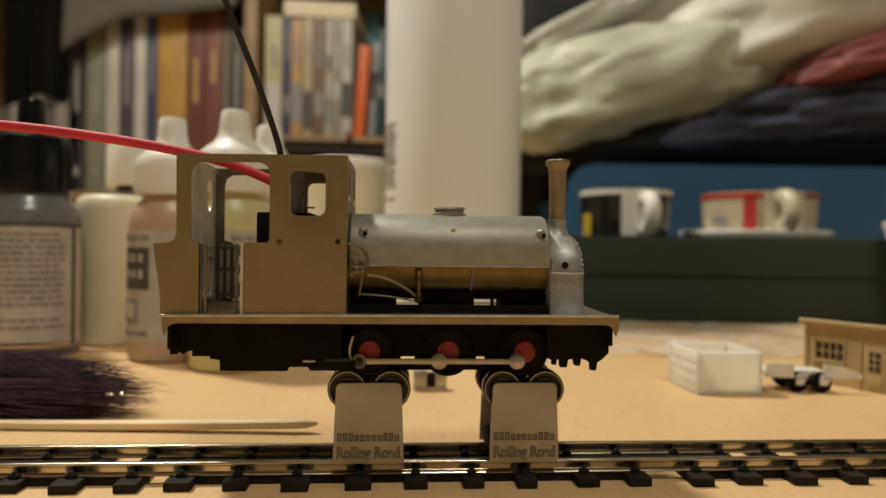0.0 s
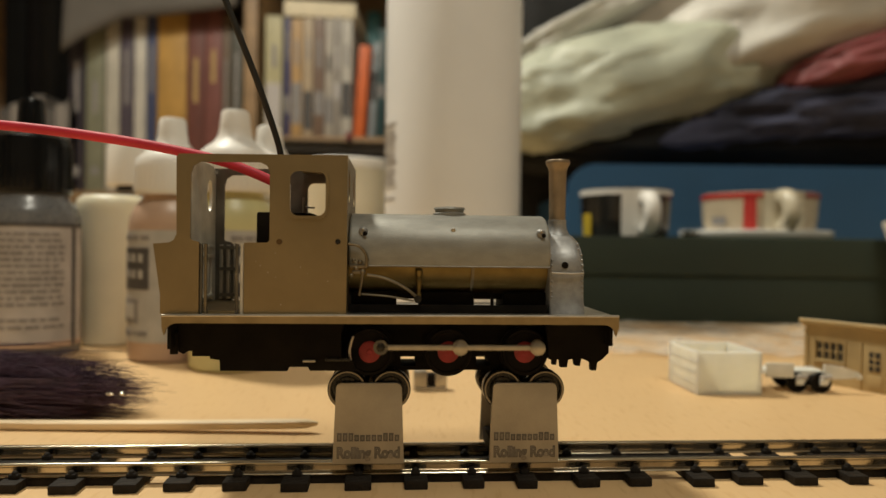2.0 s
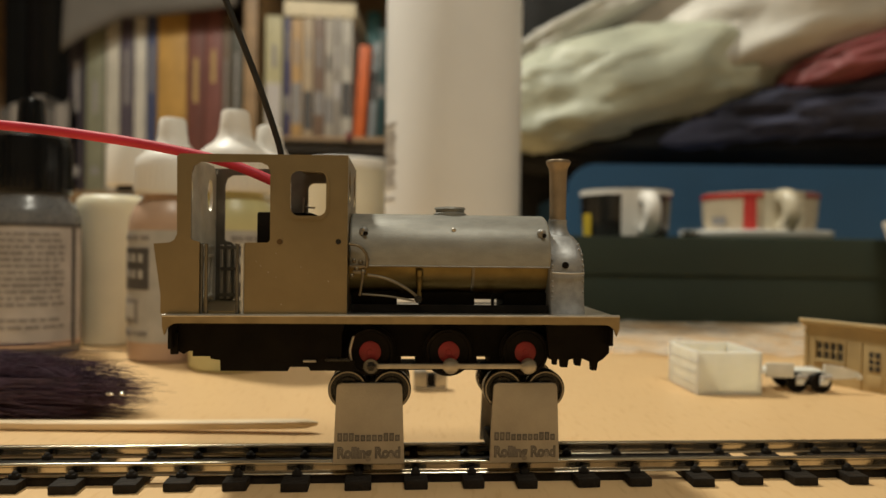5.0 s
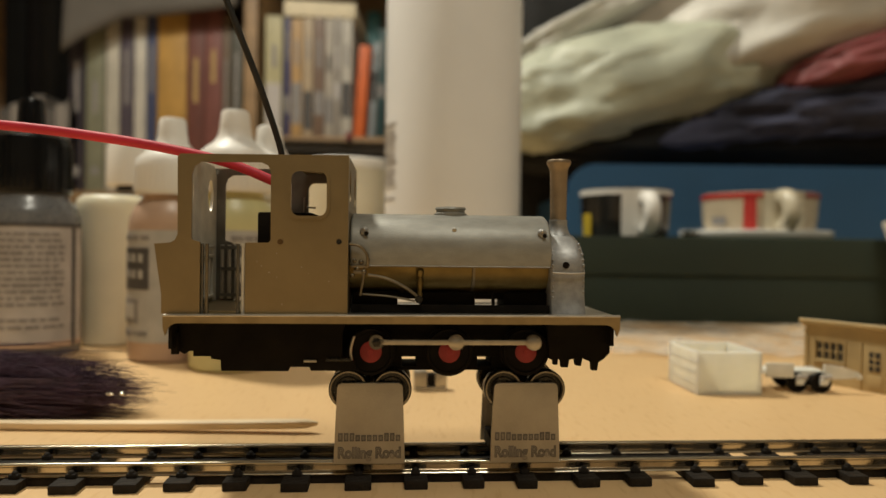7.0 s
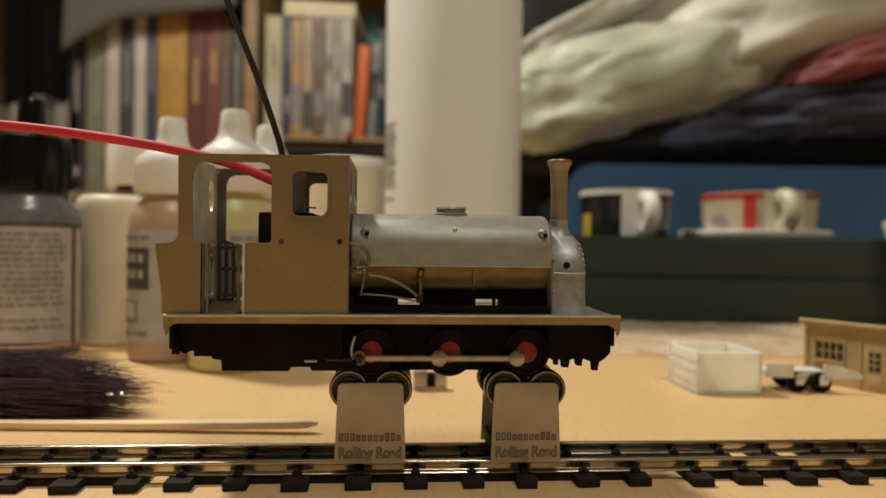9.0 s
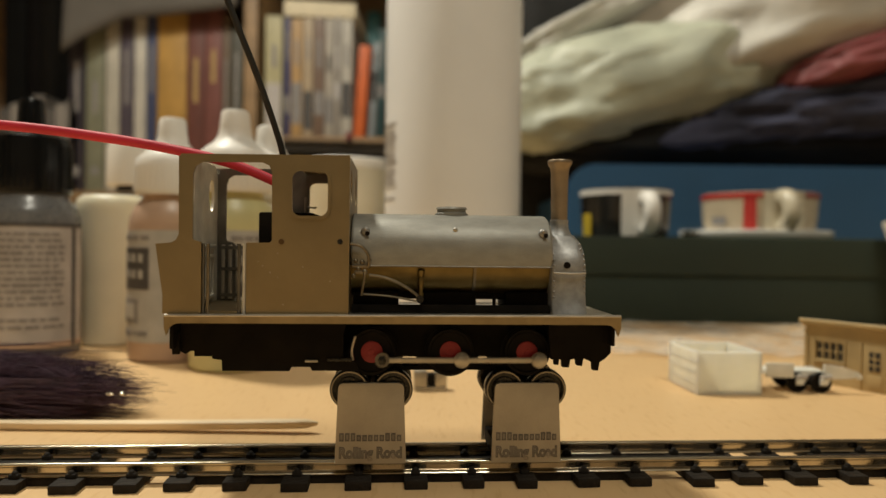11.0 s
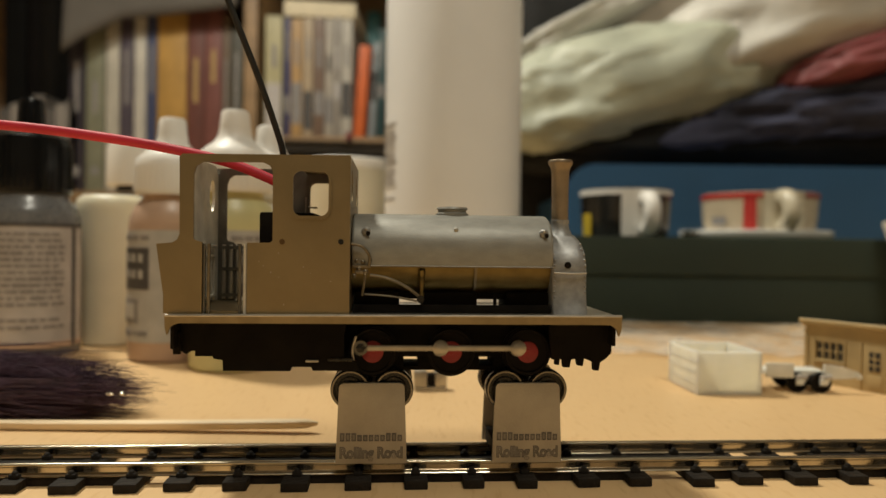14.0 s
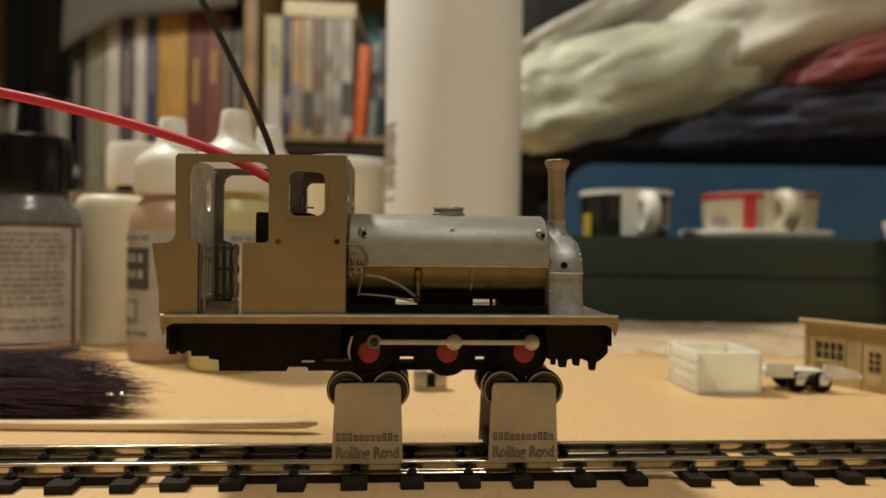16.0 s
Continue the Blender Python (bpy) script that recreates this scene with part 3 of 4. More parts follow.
def underframe(loco):
    f = part("footplate", box(B(), -42.1, 26.35, -11.2, 11.2, 26.4, 27.25, 0.1), NICKEL, loco, "brass footplate with deep edge")
    for y0, y1 in ((-11.6, -11.25), (11.25, 11.6)):
        c = [(25.9 - 1.7 + 1.7 * math.sin(radians(a)), 24.6 + 1.4 * math.cos(radians(a))) for a in range(0, 91, 15)]
        d = [(-41.7 + 1.7 - 1.7 * math.sin(radians(a)), 24.6 + 1.4 * math.cos(radians(a))) for a in range(90, -1, -15)]
        out = [(-41.9, 24.2), (-42.2, 25.4), (-42.25, 27.2), (26.55, 27.4), (26.5, 25.4), (26.1, 24.2)] + [(x - 0.05, z) for x, z in c[::-1]] + [(x + 0.05, z) for x, z in d[::-1]]
        part("valance", slab(B(), out, y0, y1), EDGE_BRASS, f, "bright brass edge strip", smooth=25)
        ym = (y0 + y1) / 2
        part("edge_bead", tube(B(), [(-42.2, ym, 27.12), (26.5, ym, 27.32)], 0.24, 8), NICKEL, f)
    part("buffer_beam", box(B(), 25.3, 25.9, -10.6, 10.6, 22.6, 26.4, 0.15), BLACK, f)
    part("buffer_beam", box(B(), -41.7, -41.1, -10.6, 10.6, 22.0, 26.4, 0.15), BLACK, f)
    g = part("chassis", box(B(), -40.0, 25.0, -3.7, 3.7, 19.85, 26.55, 0.1), BLACK, loco, "black chassis block")
    for x0, x1 in ((-34.0, -6.9), (-4.5, 5.4), (7.7, 15.6)):
        part("keel_block", box(B(), x0, x1, -3.65, 3.65, 18.2, 19.83, 0.1), BLACK, g)
    part("keel_strip", box(B(), -15.0, 10.5, -3.6, 3.6, 17.65, 18.3, 0.1), BLACK, g)
    rear = [(-40.9, 26.5), (-40.9, 21.4), (-40.0, 20.9), (-39.3, 21.4), (-36.2, 21.3), (-36.0, 20.2), (-34.6, 20.0), (-34.5, 18.35),
            (-24.4, 18.3), (-24.1, 18.95), (-21.2, 18.95), (-20.9, 18.35), (-13.9, 18.35), (-14.2, 19.8), (-16.2, 20.1), (-16.2, 23.9), (-15.6, 26.5)]
    front = [(15.9, 26.5), (16.4, 20.2), (17.0, 20.0), (17.0, 19.3), (17.6, 19.3), (17.7, 20.2), (18.2, 19.9), (18.3, 18.9), (19.3, 18.9), (19.5, 20.1), (20.4, 20.3),
             (20.6, 19.2), (21.4, 19.1), (21.6, 20.3), (22.6, 19.9), (23.1, 19.6), (23.2, 18.4), (24.0, 18.4), (24.2, 19.7), (25.0, 20.2), (26.0, 21.2), (26.0, 26.5)]
    for y0, y1 in ((-8.2, -7.0), (7.0, 8.2)):
        part("rear_frame", slab(B(), rear, y0, y1), BLACK, g)
        part("front_frame", slab(B(), front, y0, y1), BLACK, g)
    part("cross_block", box(B(), -38.0, -16.5, -7.0, 7.0, 20.5, 26.5), BLACK, g)
    part("cross_block", box(B(), 17.5, 25.5, -7.0, 7.0, 20.8, 26.5), BLACK, g)
    part("sand_pipe", tube(B(), [(-14.4, -7.4, 23.6), (-14.9, -7.4, 21.5), (-14.7, -7.4, 19.8)], 0.22, 8), NICKEL, g)
    part("brake_lever", box(B(), -18.6, -14.8, -8.6, -8.3, 19.85, 20.35, 0.1), BLACK_STEEL, g)
    part("brake_lever", box(B(), -22.0, -20.0, -8.6, -8.3, 19.7, 20.1, 0.15), NICKEL, g)
    for x in (-41.4, -40.9):
        part("hook", box(B(), x - 0.35, x + 0.3, -9.2, -8.6, 21.0, 24.4, 0.15), BLACK, g)


def wheelset(loco):
    wheels = []
    for y, s in ((-5.2, -1), (5.2, 1)):
        for k, x in enumerate(WHEEL_X):
            o, i = s * 0.8, -s * 0.8
            w = part("driving_wheel", lathe(B(), [(1.9, o * 0.6), (3.1, o * 0.75), (3.25, o), (WHEEL_R - 0.1, o), (WHEEL_R, o * 0.8), (WHEEL_R, i * 0.4), (WHEEL_R + 0.3, i * 0.6), (WHEEL_R + 0.3, i), (1.0, i)], 40, "y"), TYRE, loco, "black driving wheel with red centre", mm(x, y, WHEEL_Z))
            part("wheel_centre", lathe(B(), [(1.72, o * 0.3), (1.72, o * 0.85), (1.5, o * 0.95), (0.5, o * 0.95), (0.45, o * 1.1), (0.2, o * 1.1)], 28, "y"), RED_HUB, w, "matt red wheel centre")
            cr = lathe(B(), [(0.9, o * 0.5), (0.9, o * 0.9), (0.45, o * 0.95), (0.45, o * 2.6)], 14, "y", (2.0, 0, 0))
            part("crank_pin", cr, BLACK_STEEL, w)
            wheels.append((w, x, y, 0 if s < 0 else 90))
    rods = []
    for y, s, off in ((-7.3, -1, 0), (7.3, 1, 90)):
        bm = B()
        for a, b in zip(WHEEL_X, WHEEL_X[1:]):
            box(bm, a + 0.4, b - 0.4, -0.3, 0.3, -0.41, 0.41, 0.12)
        r = part("coupling_rod", bm, STEEL, loco, "flat polished steel coupling rod", mm(0, y, WHEEL_Z))
        for k, x in enumerate(WHEEL_X):
            h = s * 0.3
            if k == 0:
                part("rod_boss", lathe(B(), [(0.6, -h), (1.15, -h), (1.15, h), (0.6, h)], 20, "y", (x, 0, 0), True), DARK_NICKEL, r)
                part("pin_nut", lathe(B(), [(0.75, h * 0.9), (0.75, h * 1.8), (0.4, h * 2.2)], 6, "y", (x, 0, 0)), BLACK_STEEL, r)
            else:
                part("rod_boss", lathe(B(), [(1.25, -h), (1.25, h), (1.1, h * 1.3)], 20, "y", (x, 0, 0)), STEEL, r)
                part("pin_nut", lathe(B(), [(1.12, h * 1.3), (1.12, h * 2.6), (0.8, h * 3.2)], 6 if k == 1 else 20, "y", (x, 0, 0)), STEEL, r)
        rods.append((r, y, off))
    return wheels, rods


LOCO = tagged(empty("model_locomotive", CENTRE), "unpainted brass and white-metal saddle-tank model locomotive on a rolling road", "model locomotive")
cab(LOCO)
saddle_tank(LOCO)
boiler(LOCO)
smokebox(LOCO)
underframe(LOCO)
WHEELS, RODS = wheelset(LOCO)

# ---- wires ----
RED_PIVOT, BLACK_PIVOT = (-26.2, 113.0, 46.9), (-27.4, 115.0, 52.5)
rp = [(-150, 106, 58.9), (-105, 110, 58.45), (-71.6, 112, 56.45), (-55.2, 112, 54.65), (-44.2, 112, 52.9), (-35.1, 112, 50.85), (-28.0, 112.5, 48.1), (-26.2, 113, 46.9), (-25.9, 114, 42.8)]
RED_LEAD = tagged(part("red_wire", tube(B(), [tuple(a - b for a, b in zip(p, RED_PIVOT)) for p in rp], 0.8, 14), RED_WIRE, None, m=mm(*RED_PIVOT)),
                  "red insulated lead running down into the cab", "wire")
bp_ = [(-56, 108, 125), (-43, 109, 98), (-34.9, 110, 76.4), (-30.7, 112, 65.2), (-28.1, 114, 57.0), (-27.0, 115, 52.5), (-26.5, 116, 47.0), (-26.2, 117, 42.5)]
BLACK_LEAD = tagged(part("black_wire", tube(B(), [tuple(a - b for a, b in zip(p, BLACK_PIVOT)) for p in bp_], 0.52, 14), BLACK_WIRE, None, m=mm(*BLACK_PIVOT)),
                    "black insulated lead hanging into the open cab roof", "wire")


# ---- bottles ----
def label_sheet(r, z0, z1, a0, a1, n=40):
    """A thin curved label from angle a0 to a1."""
    bm = B()
    cols = []
    for i in range(n + 1):
        a = radians(a0 + (a1 - a0) * i / n)
        cols.append([bm.verts.new((q * math.cos(a), q * math.sin(a), z)) for q, z in ((r, z0), (r, z1), (r + 0.15, z1), (r + 0.15, z0))])
    for a, b in zip(cols, cols[1:]):
        for k in range(4):
            bm.faces.new((a[k], b[k], b[(k + 1) % 4], a[(k + 1) % 4]))
    bm.faces.new(cols[0])
    bm.faces.new(cols[-1][::-1])
    return bm


def print_lines(parent, r, rows, a0, a1, mat, seed):
    rnd = random.Random(seed)
    for z, h in rows:
        a = a0
        while a < a1 - 4:
            w = rnd.uniform(5, 16)
            part("print_bar", label_sheet(r, z, z + h, a, min(a + w, a1), 6), mat, parent)
            a += w + rnd.uniform(1.5, 3.5)


def dropper_bottle(x, y, paint, label_text, turn=0, with_label=True):
    b = tagged(empty("dropper_bottle", mm(x, y, 0, 0, 0, turn)), label_text, "paint bottle", "dropper bottles of paint")
    part("bottle_body", lathe(B(), [(11.8, 0), (12.8, 0.8), (13, 2), (13, 43), (12.6, 46), (11, 49.5), (8.6, 52), (8.4, 54)], 40), paint, b)
    cap = part("cap", lathe(B(), [(11.2, 53), (11.4, 54), (11.4, 62), (11.0, 64.5), (8.5, 66.8), (6.2, 68.6), (5.0, 70.5), (4.6, 73), (4.2, 77.4), (3.6, 78.2), (1.2, 78.4)], 36), WHITE_PLASTIC, b, "white spouted cap")
    for k in range(36):
        a = radians(10 * k)
        part("cap_rib", box(B(), 11.3, 11.65, -0.35, 0.35, 54.3, 61.8), WHITE_PLASTIC, cap, m=pose(0, 0, 0, 0, 0, 10 * k), smooth=0)
    if with_label:
        l = part("paper_label", label_sheet(13.05, 6.5, 41.5, 180, 360), LABEL, b, "printed paper label")
        part("label_panel", label_sheet(13.25, 23.0, 36.0, 190, 262), INK, l)
        for z in (26.5, 31.5):
            for k in range(5):
                part("print_bar", label_sheet(13.45, z, z + 2.6, 194 + 13 * k, 201 + 13 * k, 5), LABEL, l)
        part("label_panel", label_sheet(13.25, 12.5, 20.0, 205, 245, 10), INK_MID, l)
        part("label_panel", label_sheet(13.45, 14.0, 18.5, 212, 238, 10), LABEL, l)
        print_lines(l, 13.25, ((8.5, 1.6), (38.3, 1.6)), 188, 262, INK_MID, 5)
    return b


def black_cap_bottle():
    b = tagged(empty("ink_bottle", mm(-139.4, 235, 0)), "grey paint bottle with black spouted cap and printed label", "paint bottle")
    part("bottle_body", lathe(B(), [(14.3, 0), (15.3, 0.8), (15.5, 2), (15.5, 43.2), (15.2, 46.4), (13.7, 49.8), (11.8, 51.6), (11.3, 54.2)], 44), GREY_PAINT, b)
    cap = part("cap", lathe(B(), [(12.2, 53.4), (12.4, 54), (12.4, 70), (11.8, 72.0), (9.9, 73.2), (4.9, 74.2), (4.5, 75.6), (4.0, 84.1), (3.2, 85.5), (1, 85.8)], 40), BLACK_PLASTIC, b, "glossy black spouted cap")
    for k in range(40):
        part("cap_rib", box(B(), 12.35, 12.6, -0.4, 0.4, 55.0, 69.5), BLACK_PLASTIC, cap, m=pose(0, 0, 0, 0, 0, 9 * k), smooth=0)
    l = part("paper_label", label_sheet(15.55, 3.0, 43.6, 170, 372), LABEL_GREY, b, "grey label with small print")
    part("label_panel", label_sheet(15.72, 3.0, 5.0, 170, 372), PINK_PAINT, l)
    part("label_panel", label_sheet(15.72, 42.3, 43.6, 170, 372), INK, l)
    part("label_panel", label_sheet(15.75, 3.0, 43.6, 350, 356, 4), INK, l)
    print_lines(l, 15.75, [(39.4 - 2.05 * k, 1.0) for k in range(12)] + [(9.5, 1.0), (11.8, 1.0)], 215, 338, INK_MID, 9)


black_cap_bottle()
dropper_bottle(-89, 228, PINK_PAINT, "flesh-coloured paint dropper bottle with white cap and label")
dropper_bottle(-64, 213, OLIVE_PAINT, "cream-green paint dropper bottle with white spouted cap", 95)
dropper_bottle(-60.5, 241, WHITE_PLASTIC, "white paint dropper bottle standing behind others", 60, False)


def cloudy_jar():
    j = tagged(empty("plastic_jar", mm(-124, 260, 0)), "cloudy cream plastic jar with rounded shoulder", "jar")
    part("jar_body", lathe(B(), [(11.2, 0), (12.2, 0.8), (12.4, 2), (12.4, 49), (12.1, 51.6), (11.2, 53.6), (9.4, 54.8), (1, 55.2)], 44), CLOUDY, j)


def capped_bottle():
    b = tagged(empty("plastic_bottle", mm(-147, 337, 0)), "pale plastic bottle with wide white cap behind the jar", "bottle")
    part("bottle_body", lathe(B(), [(14, 0), (15, 1), (15, 54), (13, 59), (10, 61), (10, 64.5)], 40), LABEL_GREY, b)
    cap = part("cap", lathe(B(), [(14.4, 64.3), (15, 64.8), (14.8, 82), (13.6, 84.6), (3, 85.2)], 40), WHITE_PLASTIC, b, "wide white screw cap")
    # Black ring modelled as the shadow below the cap.
    part("cap_shadow", lathe(B(), [(10.6, 61.6), (10.8, 64.1)], 32), BLACK_PLASTIC, cap)


capped_bottle()
cloudy_jar()


def white_can():
    c = tagged(empty("aerosol_can", mm(4.6, 366, 0)), "tall plain white aerosol can with small print", "aerosol can")
    part("can_body", lathe(B(), [(33.5, 0), (35.6, 0.6), (35.9, 2), (35.2, 3.5), (35.4, 5), (35.4, 176), (34.5, 180), (28, 187), (18, 190)], 64), WHITE_CAN, c)
    part("can_cap", lathe(B(), [(24, 188.5), (25, 190), (25, 214), (23.5, 216), (5, 216.5)], 48), WHITE_PLASTIC, c)
    for k in range(14):
        part("print_bar", label_sheet(35.45, 66 + 2.4 * k, 67.5 + 2.4 * k, 183 + (k % 3), 217 - (k * 7) % 5, 8), INK_MID if k % 4 else LABEL, c)
    part("print_bar", label_sheet(35.45, 60, 61.2, 190, 215, 8), INK_MID, c)


white_can()


def white_tub():
    t = tagged(empty("white_tub", mm(-59, 430, 0)), "plain white plastic tub behind the can", "tub")
    part("tub_body", lathe(B(), [(23, 0), (24, 1), (26, 82), (26, 84)], 40), CLOUDY, t)
    part("lid", lathe(B(), [(26.8, 83), (27, 84), (27, 88), (26, 89), (3, 89.2)], 40), WHITE_PLASTIC, t)


white_tub()


# ---- small things on the desk ----
def paint_brush():
    b = tagged(empty("paint_brush", mm(0, 0, 0)), "soft purple-black brush lying on the desk", "brush")
    part("ferrule", lathe(B(), [(6.8, -182), (7.0, -180), (7.0, -128), (7.1, -124)], 28, "x", (0, 152, 7.2)), NICKEL, b)
    part("handle", lathe(B(), [(3, -290), (5, -280), (6.5, -220), (6.8, -181)], 24, "x", (0, 152, 7.2)), SHELF_WOOD, b)
    rnd = random.Random(7)
    bm = B()
    for k in range(2600):
        a, q = rnd.uniform(0, 2 * math.pi), math.sqrt(rnd.random())
        y0, z0 = q * 6.5 * math.cos(a), q * 5.6 * math.sin(a)
        length = rnd.uniform(36, 60) * (1.05 - 0.25 * q * q) + (rnd.random() < 0.04) * rnd.uniform(0, 8)
        y1 = y0 * rnd.uniform(1.0, 1.8) + rnd.uniform(-2.4, 2.4)
        z1 = max(-6.9, min(4.6, z0 * rnd.uniform(0.7, 1.1) - 1.2 + rnd.uniform(-3.0, 1.8)))
        if rnd.random() < 0.10:
            z1 += rnd.uniform(0, 6)
        bend = Vector((rnd.uniform(-2, 2), rnd.uniform(-1.4, 1.4), rnd.uniform(-0.6, 1.2)))
        p0, p3 = Vector((-126, 152 + y0, 6.6 + z0)), Vector((-124 + length, 152 + y1, 6.6 + z1))
        prev = None
        for i in range(5):
            t = i / 4
            p = p0.lerp(p3, t) + (bend + Vector((0, 0.3 * y0, 0.2 * z0))) * (4 * t * (1 - t))
            p.z = max(p.z, 0.2)
            w = 0.12 * (1.0, 1.0, 0.9, 0.7, 0.25)[i]
            ring = [bm.verts.new(p + Vector((0, w * math.cos(u), w * math.sin(u)))) for u in (0.5, 2.6, 4.7)]
            if prev:
                for i2 in range(3):
                    bm.faces.new((prev[i2], prev[(i2 + 1) % 3], ring[(i2 + 1) % 3], ring[i2]))
            prev = ring
    br = part("bristles", bm, BRISTLE, b, "purple-black bristles", smooth=0)
    tagged(br, kind="stuff")
    # Added mirror-bright beads that make the two glints on the bristles.
    for x, z, q, sx in ((-69.2, 6.05, 0.42, 2.2), (-66.7, 6.15, 0.46, 1.4)):
        part("glint_bead", ball(B(), x, 145.0, z, q, sx), GLINT_METAL, b, "tiny mirror bead added as a glint on the bristles")


paint_brush()


def wooden_stick():
    bm = B()
    pts, rings = 60, []
    for i in range(pts + 1):
        t = i / pts
        x = -150 + 125.3 * t
        tip = max(0, (t - 0.965) / 0.035)
        w = 1.25 * math.sqrt(max(0.05, 1 - 0.9 * tip * tip))
        z = 0.95 + 1.0 * max(0, (t - 0.55) / 0.45) ** 1.5
        h = 0.92 * math.sqrt(max(0.08, 1 - 0.85 * tip * tip))
        rings.append([bm.verts.new((x, 139.2 + w * math.copysign(abs(math.cos(a)) ** 0.6, math.cos(a)), z + h * math.copysign(abs(math.sin(a)) ** 0.6, math.sin(a)))) for a in [k * math.pi / 6 + 0.1 for k in range(12)]])
    for a, b in zip(rings, rings[1:]):
        for i in range(12):
            bm.faces.new((a[i], a[(i + 1) % 12], b[(i + 1) % 12], b[i]))
    bm.faces.new(rings[0][::-1])
    bm.faces.new(rings[-1])
    tagged(part("wooden_stick", bm, STICK), "pale wooden cocktail stick lying on the desk", "wooden stick")


wooden_stick()


def styrene_box():
    b = tagged(empty("styrene_wagon_body", mm(74.2, 189.8, 0, 0, 0, 2.5)), "open white styrene wagon body standing on the desk", "model wagon body")
    part("floor_panel", box(B(), -7.8, 7.8, -9.2, 9.2, 0, 1.0), STYRENE, b)
    for y in (-10, 9.2):
        part("end_panel", box(B(), -8.6, 8.6, y, y + 0.8, 0, 11.2, 0.2), STYRENE, b)
    for x in (-8.6, 7.8):
        part("side_panel", box(B(), x, x + 0.8, -9.18, 9.18, 0, 11.2, 0.2), STYRENE, b)
        for k in range(3):
            part("plank_line", box(B(), x - 0.12, x + 0.92, -9.0, 9.0, 2.4 + 2.8 * k, 2.75 + 2.8 * k), STYRENE, b)
    part("corner_fillet", box(B(), -7.78, -6.9, 8.2, 9.18, 1.0, 11.6, 0.1), STYRENE, b)


styrene_box()


def wagon_chassis():
    w = tagged(empty("wagon_chassis", mm(97.7, 188.8, 0, 0, 0, -3)), "pale grey model wagon chassis with black wheels", "model wagon")
    part("deck", box(B(), -10.5, 4.6, -3.3, 3.3, 4.4, 5.6, 0.15), PALE_KIT, w)
    part("sole_bar", box(B(), -11.6, -4.4, -6.0, -5.2, 4.1, 7.9, 0.2), PALE_KIT, w)
    part("sole_bar", box(B(), -10.4, 4.4, 3.32, 3.9, 3.4, 5.6, 0.1), PALE_KIT, w)
    bm = slab(B(), [(4.0, 3.6), (10.5, 3.9), (13.0, 4.3), (13.0, 5.6), (9.0, 7.0), (4.0, 7.6)], -4.6, -3.8)
    part("sole_bar", bm, PALE_KIT, w, smooth=0)
    part("coupling", box(B(), 12.0, 13.6, -5.0, -4.62, 3.8, 5.0, 0.15), PALE_KIT, w)
    for x in (-3.1, 3.1):
        part("axle", lathe(B(), [(0.5, -4.9), (0.5, 4.9)], 10, "y", (x, 0, 2.7)), BLACK_STEEL, w)
        for y in (-4.9, 4.0):
            wheel = part("wheel", lathe(B(), [(0.6, 0.1), (1.9, 0.1), (2.1, -0.1), (2.6, -0.1), (2.7, 0.2), (2.7, 0.9), (0.8, 1.0)], 24, "y", (x, y, 2.7)), BLACK, w)
            part("hub", lathe(B(), [(0.8, 0.09), (0.8, -0.15), (0.4, -0.25)], 12, "y", (x, y, 2.7)), BLACK_STEEL, wheel)
        guard = slab(B(), [(x - 0.2, 5.0), (x - 0.6, 2.2), (x + 1.2, 2.2), (x + 2.6, 5.0)], -5.7, -5.2)
        g = part("axle_guard", guard, PALE_KIT, w, smooth=0)
        part("axle_box", box(B(), x - 0.8, x + 0.8, -6.3, -5.72, 2.3, 3.8, 0.15), PALE_KIT, g)
        part("spring", box(B(), x - 0.9, x + 2.3, -6.1, -5.72, 4.1, 4.7, 0.15), LABEL_GREY, g)


wagon_chassis()


